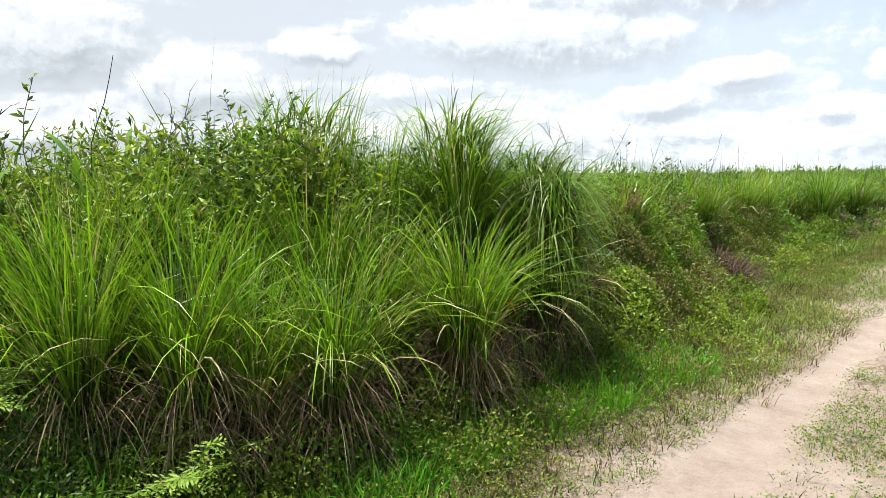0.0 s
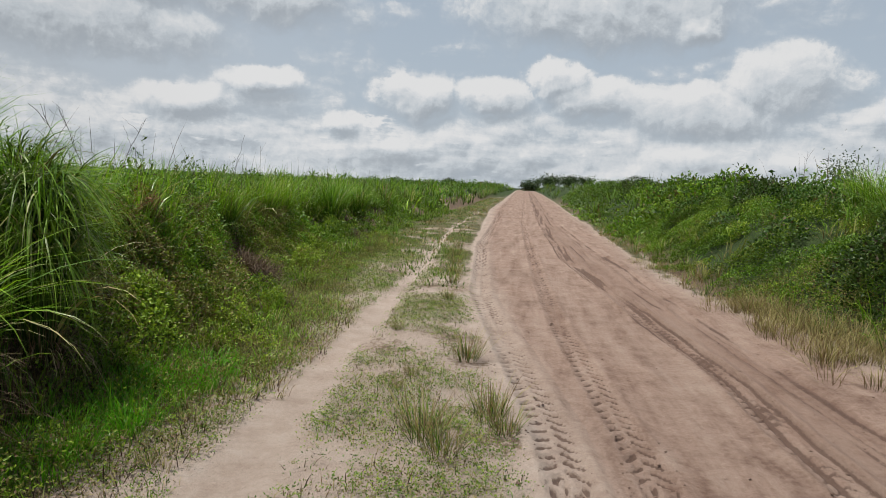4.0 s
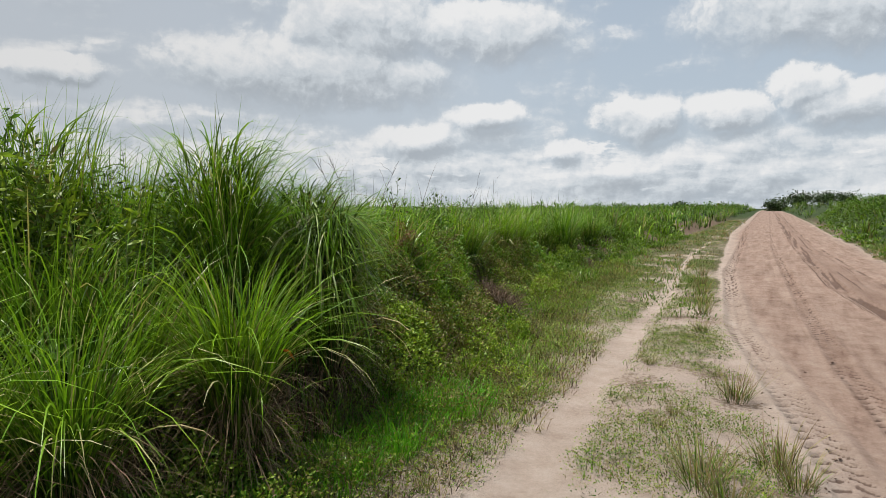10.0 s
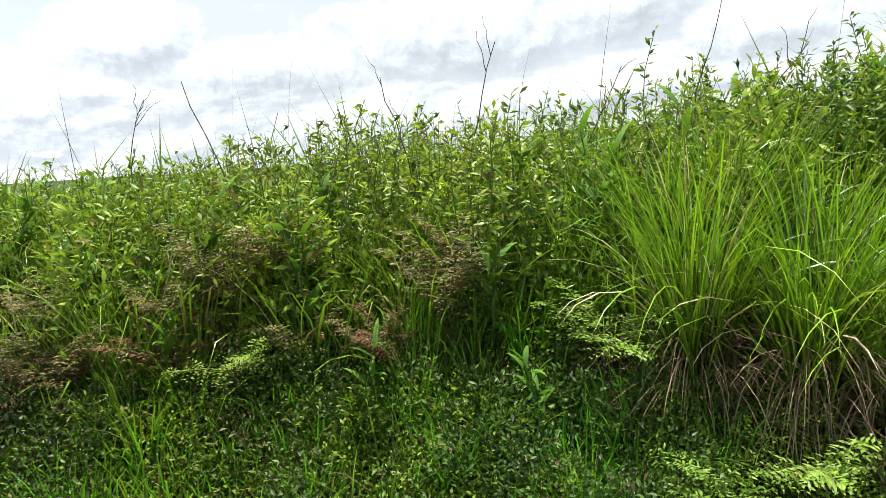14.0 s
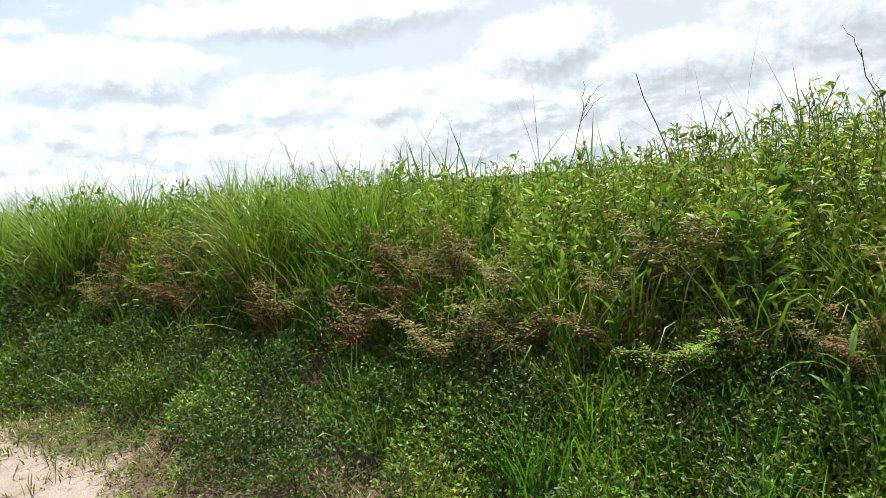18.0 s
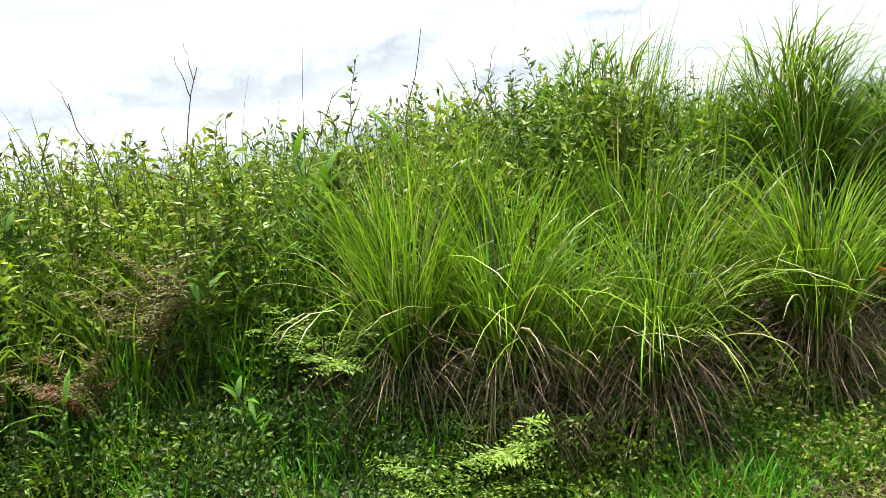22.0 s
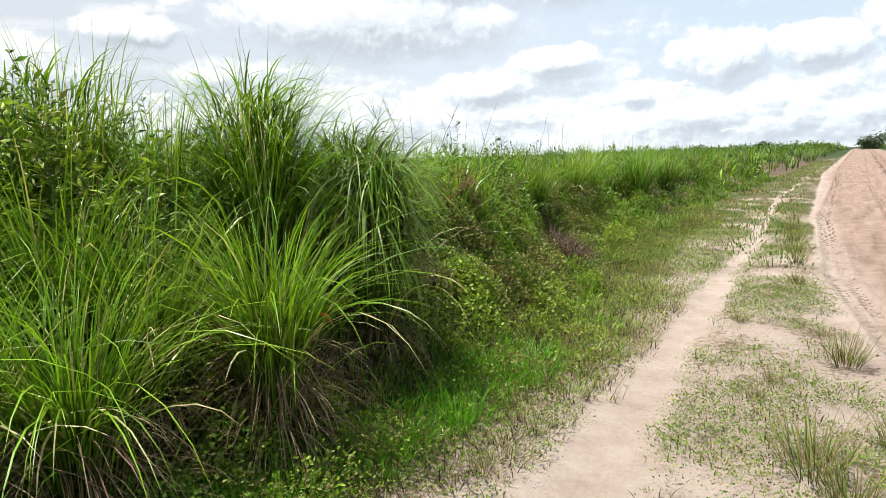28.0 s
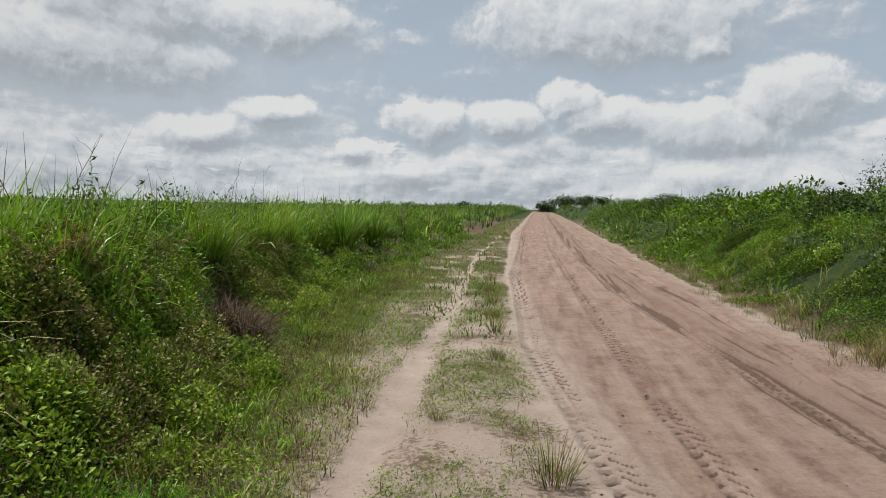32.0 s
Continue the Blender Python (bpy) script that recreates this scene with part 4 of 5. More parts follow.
# broad-leaved plants
broad = broad_plant(0.75, 13)
set_down(broad, -3.55, -1.2, 0.0, 1.0, 0.12)
for x, y, s in ((-3.1, -0.9, 0.6), (-4.1, -0.2, 1.1), (-4.4, -1.2, 1.15), (-4.3, 0.9, 1.25), (-4.6, 1.2, 1.25), (-3.9, -1.9, 1.1), (-4.3, -2.6, 1.2), (-3.0, -0.1, 0.6),
                (-4.2, -3.2, 1.2), (-4.8, -4.4, 1.4), (-3.3, -1.9, 0.7), (-4.0, 0.3, 1.1), (-4.5, 0.4, 1.2), (-3.5, -0.3, 0.8), (-3.7, -2.4, 0.9), (-4.6, 2.0, 1.4), (-4.0, -7.2, 1.2)):
    again(broad, x, y, x * 31 + y * 7, s * (0.9 if x > -3.8 else 0.8), 0.12 if x > -3.8 else 0.15)

# bare stalks against the sky
for x, y, tall, lean, head, tw in ((-4.38, -0.42, 1.5, 0.05, 1.3, 3), (-4.1, -1.55, 1.5, 0.18, 4.6, 0), (-4.5, -0.75, 1.3, 0.25, 4.4, 4), (-4.4, -0.6, 1.4, 0.1, 4.4, 4), (-4.6, -0.9, 1.2, 0.5, 1.4, 3),
                                   (-5.3, -3.2, 1.6, 0.2, 1.4, 8), (-4.7, -5.2, 1.55, 0.35, 4.5, 5), (-4.9, -4.8, 1.5, 0.35, 4.5, 5), (-4.8, -3.9, 1.4, 0.3, 4.6, 4), (-4.3, 0.9, 1.5, 0.5, 1.8, 4),
                                   (-4.9, 1.1, 1.6, 0.05, 1.4, 1), (-5.4, -2.2, 1.4, 0.2, 2.0, 4), (-5.0, 0.2, 1.4, 0.3, 1.0, 4), (-5.3, 7.8, 1.7, 0.2, 4.2, 6), (-5.6, 8.2, 1.6, 0.25, 1.0, 6),
                                   (-5.0, 7.2, 1.5, 0.3, 4.4, 5), (-6.5, 14.0, 1.9, 0.1, 1.0, 2), (-7.0, 17.0, 1.9, 0.15, 2.0, 2), (9.5, 24.0, 2.2, 0.1, 1.0, 4), (9.9, 23.0, 2.0, 0.2, 2.0, 4), (10.5, 20.5, 2.1, 0.15, 0.8, 3)):
    dead_stem(x, y, tall, lean, head, tw)


def dry_tuft(tall, n, label):
    root = thing("dry_grass_tuft", label, "grass tuft", "dry tufts beside the road")
    h = Heap()
    foot, a = ring(n, 0.12)
    blades(h, foot, tall * rng.uniform(0.4, 1.15, n), rng.uniform(0.05, 0.75, n), rng.uniform(0.1, 0.6, n), 0.005, a + rng.normal(0, 0.4, n), 4)
    part("straw", h, DRYGRASS, root)
    h = Heap()
    foot, a = ring(n // 2, 0.12)
    blades(h, foot, tall * rng.uniform(0.3, 0.8, n // 2), rng.uniform(0.05, 0.7, n // 2), rng.uniform(0.1, 0.6, n // 2), 0.006, a, 4)
    part("foliage", h, REED, root)
    return root


tuft = dry_tuft(0.36, 70, "straw-coloured grass tuft on the sandy verge")
set_down(tuft, -0.36, 5.95)
for x, y, s in ((-0.05, 4.45, 1.0), (0.05, 4.2, 0.8), (-0.45, 3.9, 1.1), (-0.3, 3.7, 0.9), (-0.9, 9.0, 0.7), (-1.0, 10.5, 0.9), (-1.1, 11.6, 0.9), (-1.2, 13.0, 0.9), (-1.35, 14.5, 1.0), (-1.5, 16.5, 1.0),
                (3.45, 9.9, 1.1), (3.6, 9.5, 1.0), (3.7, 9.0, 1.2), (3.85, 8.4, 1.2), (4.0, 8.0, 1.2), (4.05, 7.4, 1.2), (3.75, 8.7, 1.0), (4.2, 7.0, 1.1), (3.6, 10.6, 0.8), (4.3, 6.2, 0.9),
                (-0.75, 5.2, 0.45), (-1.85, 3.2, 0.4), (-0.8, 4.8, 0.4), (-1.2, 6.9, 0.45)):
    again(tuft, x, y, x * 17 + y, s)

# ---------------------------------------------------------------- growth that nobody could count
HOLLOWS = ((-4.1, 9.5, 0.45, 0.85), (-3.6, 8.8, 0.55, 0.9), (-4.95, 15.3, 0.4, 0.6), (-4.6, 12.4, 0.25, 0.4), (-5.2, 19.6, 0.3, 0.6))


def in_hollow(x, y):
    return np.any([((x - cx) / rx) ** 2 + ((y - cy) / ry) ** 2 < 1 for cx, cy, rx, ry in HOLLOWS], axis=0)


def patchy(places, seed, keep=0.0, size=1.5):
    """Drops the places that fall between the patches."""
    x, y = places
    ok = ripple(x, y, size, seed) > keep - 0.2
    return x[ok], y[ok]


def cushion(name, n, count, y0, y1, d0, d1, tall, leaf, mat, label, side=-1, radius=(0.12, 0.32), tilt=0.3, shell=0.55, rise=0.0, slim=0.48, crown=False, heaps=None):
    """Leaves on the outside of low rounded heaps of growth, turned outwards."""
    y = rng.uniform(y0, y1, count)
    d = rng.uniform(d0, d1, count)
    x = (foot_left(y) - d) if side < 0 else (foot_right(y) + d)
    r, t, tone = rng.uniform(*radius, count), rng.uniform(tall[0], tall[1], count), rng.random(count)
    if heaps is not None:
        x, y, r, t = (np.array([h[i] for h in heaps], float) for i in range(4))
    if crown:
        t = (crest_top(y) - height(x, y)) * rng.uniform(*tall, count)
    if rise:
        t = t * np.clip(0.2 + d / rise, 0.2, 1)
        r = r * np.clip(0.5 + d / rise, 0.5, 1)
    r = np.where(in_hollow(x, y), 0.0, r)
    i = rng.choice(count, n, p=r * r / (r * r).sum())
    a, q = rng.uniform(0, 6.28, n), np.sqrt(rng.random(n))
    lump = 1 + 0.22 * np.sin(a * 3 + tone[i] * 20) * q + 0.12 * np.sin(a * 7 + tone[i] * 50)
    px, py = x[i] + r[i] * q * lump * np.cos(a), y[i] + r[i] * q * lump * np.sin(a)
    dome = np.sqrt(np.clip(1 - 0.92 * q * q, 0, 1))
    deep = 1 - (1 - shell) * rng.random(n) ** 2.0
    p = np.stack([px, py, height(px, py) + t[i] * dome * deep * rng.uniform(0.9, 1.12, n)], -1)
    out = np.stack([np.cos(a) * q, np.sin(a) * q, 0.2 + 0 * a], -1) + rng.normal(0, 0.7, (n, 3)) + np.array([0, 0, tilt])
    h = Heap()
    long_ = rng.uniform(leaf * 0.6, leaf * 1.3, n)
    small_leaves(h, p, out, long_, long_ * slim, tone=np.clip(tone[i] * 0.75 + rng.random(n) * 0.25, 0, 1), twist=0.8)
    return stuff(name, h, mat, label, "undergrowth")


def tufts(name, count, each, places, tall, mat, label, spread=0.12, lean=0.22, bend=1.0, width=0.012, segs=4, sink=0.02):
    """Grass in clumps that differ in height and tone."""
    x, y = places
    if not name.startswith("hollow"):
        free = ~in_hollow(x, y)
        x, y = x[free], y[free]
    count = len(x)
    i = np.repeat(np.arange(count), each)
    m = len(i)
    a, r = rng.uniform(0, 6.28, m), spread * np.sqrt(rng.random(m))
    px, py = x[i] + r * np.cos(a), y[i] + r * np.sin(a)
    size = np.clip(0.5 + 0.28 * ripple(x, y, 0.9, 4.0) + rng.normal(0, 0.22, count), 0, 1)
    t = tall[0] + (tall[1] - tall[0]) * size
    tone = np.clip(0.5 + 0.3 * ripple(x, y, 1.1, 2.0) + rng.normal(0, 0.25, count), 0, 1)
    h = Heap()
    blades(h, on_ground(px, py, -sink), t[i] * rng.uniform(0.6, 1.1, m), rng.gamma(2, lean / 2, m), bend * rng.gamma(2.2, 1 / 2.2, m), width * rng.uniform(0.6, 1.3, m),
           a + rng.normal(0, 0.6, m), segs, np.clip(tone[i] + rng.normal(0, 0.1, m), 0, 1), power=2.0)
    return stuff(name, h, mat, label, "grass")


def turf(name, n, places, long_, mat, label, lean=0.5, bend=0.8, width=0.006, segs=3, keep=None):
    x, y = places
    if keep is not None:
        ok = keep(x, y)
        x, y = x[ok], y[ok]
    m = len(x)
    h = Heap()
    tone = np.clip(0.5 + 0.45 * ripple(x, y, 1.7, 2.0) + rng.normal(0, 0.15, m), 0, 1)
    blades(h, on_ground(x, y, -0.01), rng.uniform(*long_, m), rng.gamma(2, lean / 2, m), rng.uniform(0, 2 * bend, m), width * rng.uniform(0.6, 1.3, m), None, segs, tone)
    return stuff(name, h, mat, label, "grass")


def bank_places(n, y0, y1, d0, d1, side=-1):
    y = rng.uniform(y0, y1, n)
    d = rng.uniform(d0, d1, n)
    return ((foot_left(y) - d) if side < 0 else (foot_right(y) + d)), y


# face of the near bank
cushion("dark_undergrowth", 56000, 150, -7.0, 0.7, -0.15, 0.95, (0.15, 0.46), 0.032, DARKHERB, "dark green small-leaved creeping undergrowth on the bank", slim=0.42)
cushion("green_undergrowth", 30000, 80, -2.8, 3.0, -0.15, 1.0, (0.12, 0.42), 0.031, HERB, "fresh green small-leaved herbs on the bank", slim=0.44)
cushion("mixed_undergrowth", 12000, 50, -7.5, -2.4, -0.1, 0.9, (0.12, 0.42), 0.034, HERB, "green small-leaved herbs among darker growth", slim=0.45, radius=(0.1, 0.24))
cushion("pale_undergrowth", 22000, 90, -2.6, 1.7, -0.35, 0.7, (0.08, 0.36), 0.03, PALEHERB, "pale green small-leaved herbs at the foot of the bank", radius=(0.1, 0.22), slim=0.42)
cushion("scrub", 52000, 210, 4.3, 14.0, -0.25, 1.25, (0.18, 0.5), 0.036, SCRUB, "brownish green scrub on the bank beside the path", rise=0.7, radius=(0.12, 0.34))
cushion("slope_pale_herbs", 30000, 130, 4.4, 18.0, 0.0, 1.4, (0.2, 0.5), 0.04, PALEHERB, "light green herbs on the slope of the bank", rise=0.7, radius=(0.12, 0.3))
cushion("slope_herbs", 34000, 150, 4.4, 16.0, -0.1, 1.2, (0.15, 0.48), 0.042, HERB, "green herbs on the slope of the bank", rise=0.6, radius=(0.12, 0.3))
tufts("slope_grass", 150, 22, patchy(bank_places(300, 4.4, 18.0, -0.2, 0.8), 3.0, 0.15), (0.12, 0.36), LIME, "yellow-green grass on the slope of the bank", 0.1, 0.3, 0.9, 0.009, 4)
cushion("lip_growth", 34000, 110, 4.4, 26.0, 1.2, 2.0, (0.25, 0.7), 0.055, HERB, "leafy growth along the lip of the cut bank", radius=(0.16, 0.4), slim=0.4)
cushion("lip_growth_fresh", 30000, 90, 4.4, 26.0, 1.0, 2.2, (0.3, 0.75), 0.055, PALEHERB, "fresh leafy growth along the lip of the cut bank", radius=(0.14, 0.36), slim=0.4)
tufts("lip_grass", 150, 30, patchy(bank_places(300, 4.6, 28.0, 1.05, 1.8), 8.0, 0.1), (0.45, 0.95), GRASS, "green grass drooping over the lip of the cut bank", 0.12, 0.3, 1.9, 0.013, 5)
tufts("cut_face_roots", 90, 24, bank_places(90, 4.6, 26.0, 0.85, 1.2), (0.2, 0.45), LITTER, "dark dead roots and stalks on the cut face of the bank", 0.12, 0.9, 1.8, 0.008, 4)
cushion("verge_undergrowth", 14000, 50, 2.4, 13.0, -0.05, 1.3, (0.2, 0.5), 0.042, PALEHERB, "light green herbs on the bank beside the path", radius=(0.1, 0.26))
cushion("verge_scrub", 26000, 240, 1.5, 18.0, -0.75, 0.3, (0.04, 0.24), 0.026, SCRUB, "low brownish herbs along the verge")
cushion("undergrowth_behind", 16000, 90, -17, -6.5, -0.3, 1.3, (0.15, 0.5), 0.055, DARKHERB, "dark green herbs on the bank behind", radius=(0.2, 0.45))
cushion("pale_undergrowth_behind", 9000, 60, -17, -6.5, -0.5, 1.0, (0.1, 0.35), 0.05, HERB, "fresh green herbs on the bank behind", radius=(0.2, 0.4))
tufts("bank_grass_behind", 170, 22, bank_places(170, -18, -7.5, -0.2, 2.6), (0.3, 0.8), REED, "tall green grass on the bank behind", 0.16, 0.25, 1.1, 0.012, 4)
cushion("verge_herbs", 18000, 120, 2.0, 18.0, -0.5, 1.0, (0.05, 0.3), 0.03, PALEHERB, "green herbs on the bank beside the path")
cushion("crest_growth", 20000, 60, -9.0, 4.5, 1.15, 3.4, (0.5, 0.92), 0.075, SHRUB, "dense leafy growth on the crest of the bank", radius=(0.18, 0.42), slim=0.34, crown=True)
cushion("crest_growth_pale", 52000, 140, -9.0, 4.0, 1.1, 3.4, (0.5, 0.97), 0.075, PALEHERB, "light green leafy growth on the crest of the bank", radius=(0.15, 0.38), slim=0.32, crown=True)
tufts("bright_bank_grass", 90, 30, bank_places(90, -2.2, 1.0, 0.1, 1.2), (0.3, 0.6), BRIGHT, "bright fresh upright grass on the bank", 0.10, 0.22, 0.8, 0.009)
tufts("bank_grass", 330, 26, bank_places(330, -8.0, 4.5, 0.0, 1.6), (0.25, 0.65), FINE, "upright fine green grass on the bank", 0.10, 0.25, 0.9, 0.008)
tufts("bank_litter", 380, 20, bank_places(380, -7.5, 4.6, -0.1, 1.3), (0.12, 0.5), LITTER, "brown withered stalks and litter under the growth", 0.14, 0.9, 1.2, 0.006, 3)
tufts("bank_tall_grass", 300, 20, bank_places(300, -10.0, 5.0, 0.9, 5.0), (0.6, 1.2), GRASS, "tall green grass on the bank", 0.13, 0.2, 1.0, 0.010, 4)
tufts("crest_lime_grass", 300, 24, bank_places(300, -6.0, 4.0, 0.9, 3.4), (0.6, 1.12), LIME, "yellow-green grass on the crest of the bank", 0.12, 0.25, 1.2, 0.010, 5)
y = rng.uniform(0.3, 4.4, 110)
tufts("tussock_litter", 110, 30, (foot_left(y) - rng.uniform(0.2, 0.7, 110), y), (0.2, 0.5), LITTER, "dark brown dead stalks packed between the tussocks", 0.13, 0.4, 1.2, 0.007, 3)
y = rng.uniform(0.6, 5.2, 220)
tufts("foot_grass", 220, 34, (foot_left(y) + rng.uniform(-0.25, 0.5, 220), y), (0.1, 0.30), BRIGHT, "bright fresh grass at the foot of the bank", 0.13, 0.3, 0.9, 0.007, 4)
# bank ahead, left
tufts("foot_grass_ahead", 170, 22, patchy(bank_places(260, 12, 40, -0.5, 1.0), 2.0), (0.12, 0.4), LIME, "yellow-green grass along the foot of the bank ahead", 0.22, 0.4, 1.0, 0.02, 3)
tufts("bank_tops_ahead", 200, 22, patchy(bank_places(340, 9, 36, 1.3, 4.5), 21.0), (0.9, 1.5), LIME, "tall yellow-green grass standing out of the bank ahead", 0.14, 0.2, 1.3, 0.018, 4)
cushion("foot_herbs_ahead", 12000, 110, 13, 40, -0.3, 1.4, (0.2, 0.7), 0.09, HERB, "green herbs along the foot of the bank ahead", radius=(0.25, 0.5), rise=0.8)
tufts("bank_grass_ahead", 420, 26, patchy(bank_places(620, 4.5, 32, 1.3, 6.5), 5.0), (0.45, 1.2), GRASS, "tall green grass on the bank ahead", 0.11, 0.22, 1.2, 0.018, 4)
tufts("bank_grass_lime", 300, 26, patchy(bank_places(480, 5.0, 32, 1.2, 6.0), 12.0), (0.5, 1.25), LIME, "yellow-green grass on the bank ahead", 0.10, 0.22, 1.2, 0.017, 4)
tufts("bank_front_grass", 200, 24, patchy(bank_places(300, 4.5, 24, -0.3, 0.8), 15.0), (0.10, 0.34), FINE, "short green grass on the slope of the bank", 0.12, 0.35, 0.9, 0.008, 3)
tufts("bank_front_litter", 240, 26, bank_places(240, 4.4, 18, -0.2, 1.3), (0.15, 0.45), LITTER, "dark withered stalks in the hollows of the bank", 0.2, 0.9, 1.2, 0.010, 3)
cushion("bank_growth_ahead", 40000, 130, 5.0, 34, 1.5, 5.5, (0.35, 1.15), 0.065, SHRUB, "dense leafy growth on the bank ahead", radius=(0.2, 0.5), slim=0.4)
cushion("bank_growth_ahead_pale", 34000, 110, 5.0, 32, 1.3, 5.0, (0.35, 1.15), 0.065, HERB, "fresh green leafy growth on the bank ahead", radius=(0.18, 0.45), slim=0.4)
# the bright patch and the dark hollow on the slope
x, y = rng.normal(-4.3, 0.28, 60), rng.normal(8.3, 0.5, 60)
tufts("bright_grass_patch", 60, 34, (x, y), (0.25, 0.5), BRIGHT, "bright fresh green grass patch on the slope of the bank", 0.12, 0.25, 0.9, 0.009, 4)
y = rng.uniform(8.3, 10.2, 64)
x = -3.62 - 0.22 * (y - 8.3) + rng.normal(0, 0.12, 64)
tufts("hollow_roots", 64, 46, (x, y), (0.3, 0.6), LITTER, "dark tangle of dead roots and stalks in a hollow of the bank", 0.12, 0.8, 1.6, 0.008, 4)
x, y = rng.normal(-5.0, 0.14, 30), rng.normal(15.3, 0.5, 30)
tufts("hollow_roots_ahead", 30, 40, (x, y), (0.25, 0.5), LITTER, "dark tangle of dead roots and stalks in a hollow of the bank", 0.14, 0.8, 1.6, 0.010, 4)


# thin dead stalks that stand over the growth
x1, y1 = bank_places(80, -9.0, 4.0, 1.0, 4.5)
x2, y2 = bank_places(420, 4.5, 40, 1.0, 7.0)
x3, y3 = bank_places(200, 8, 45, 2.5, 8.0, 1)
h = Heap()
for x, y, w in ((x1, y1, 0.004), (x2, y2, 0.008), (x3, y3, 0.012)):
    blades(h, on_ground(x, y), rng.uniform(1.0, 1.75, len(x)), rng.uniform(0, 0.3, len(x)), rng.uniform(0, 0.7, len(x)), w, WIND + rng.normal(0, 1.1, len(x)), 5, taper=0.25)
stuff("crest_stalks", h, WOOD, "thin dead stalks over the growth on the banks", "dead stalks")


# verge, path edges and the strip between path and road
def verge_keep(strength, seed):
    def keep(x, y):
        d = np.abs(x - path_mid(y)) - path_half(y) * (1.0 + 0.5 * ripple(x, y, 3.0, 5.0))
        grown = np.clip(d / 0.14 + 0.06, 0, 1) * np.clip((road_left(y) - 0.05 - x) / 0.25, 0, 1)
        near_foot = np.clip((foot_left(y) + 1.2 - x) / 0.7, 0, 1)
        strength_here = np.where(x > path_mid(y), 0.95, 1.0)
        patch = np.clip(0.7 + 1.6 * ripple(x, y, 2.2, 6.0) + 0.6 * ripple(x, y, 5.0, seed), 0.03, 1)
        return rng.random(len(x)) < grown * strength * strength_here * np.clip(patch ** 1.8 + 0.7 * near_foot, 0, 1)
    return keep


def strip(n, y0, y1):
    y = y0 + (y1 - y0) * rng.random(n) ** (1.35 if y0 > 0 else 1.0)
    lo, hi = foot_left(y) - 0.2, road_left(y)
    return lo + (hi - lo) * rng.random(n), y


turf("verge_grass", 52000, strip(52000, 0.6, 24), (0.02, 0.075), FINE, "short green grass in patches on the sandy verge", 0.8, 0.9, 0.0065, 2, verge_keep(0.95, 6.0))
turf("verge_dry_grass", 46000, strip(46000, 0.6, 24), (0.02, 0.09), DRYGRASS, "short straw-coloured grass on the sandy verge", 1.0, 0.9, 0.005, 2, verge_keep(0.9, 6.0))
turf("verge_litter", 18000, strip(18000, 0.6, 20), (0.02, 0.10), LITTER, "dry brown litter strewn on the sandy verge", 1.3, 0.5, 0.007, 2, verge_keep(0.7, 9.0))
y = 10 + 65 * rng.random(640) ** 1.3
tufts("verge_grass_far", 640, 16, (foot_left(y) + 0.2 + rng.random(640) * (road_left(y) - foot_left(y) - 0.55), y), (0.05, 0.2), FINE, "short green grass along the road's verge", 0.3, 0.7, 0.9, 0.018, 3)
y = rng.uniform(14, 75, 200)
tufts("verge_dry_grass_far", 200, 14, (foot_left(y) + 0.3 + rng.random(200) * (road_left(y) - foot_left(y) - 0.45), y), (0.05, 0.3), DRYGRASS, "straw-coloured grass along the road's verge", 0.3, 0.7, 0.9, 0.025, 3)
turf("verge_grass_behind", 20000, strip(20000, -11, 1.2), (0.03, 0.13), FINE, "short green grass on the sandy verge", 0.8, 0.9, 0.010, 3, verge_keep(0.8, 3.0))
turf("verge_litter_behind", 12000, strip(12000, -11, 1.2), (0.02, 0.10), LITTER, "dry brown litter strewn on the sandy verge", 1.3, 0.5, 0.007, 2, verge_keep(0.8, 4.0))


y = rng.uniform(0.4, 10, 300)
tufts("verge_dry_clumps", 300, 18, (foot_left(y) + rng.uniform(-0.1, 0.95, 300), y), (0.05, 0.2), DRYGRASS, "dry straw-coloured clumps along the foot of the bank", 0.13, 0.8, 0.9, 0.007, 3)
y = rng.uniform(0.4, 10, 260)
tufts("verge_brown_clumps", 260, 18, (foot_left(y) + rng.uniform(-0.1, 0.9, 260), y), (0.05, 0.2), LITTER, "brown withered clumps along the foot of the bank", 0.13, 0.9, 0.9, 0.007, 3)
y = rng.uniform(0.4, 12, 260)
tufts("verge_green_clumps", 260, 18, (foot_left(y) + rng.uniform(-0.1, 0.8, 260), y), (0.06, 0.24), LIME, "yellow-green clumps along the foot of the bank", 0.12, 0.6, 0.9, 0.008, 3)
y = rng.uniform(-12, 0.4, 240)
tufts("verge_clumps_behind", 240, 18, (foot_left(y) + rng.uniform(-0.1, 0.9, 240), y), (0.05, 0.22), DRYGRASS, "dry clumps along the foot of the bank", 0.13, 0.8, 0.9, 0.008, 3)
y = rng.uniform(7.6, 10.4, 70)
tufts("hollow_front_grass", 70, 24, (-3.25 - 0.12 * (y - 7.6) + rng.normal(0, 0.16, 70), y), (0.1, 0.24), FINE, "short green grass before a hollow in the bank", 0.16, 0.4, 0.9, 0.010, 3)


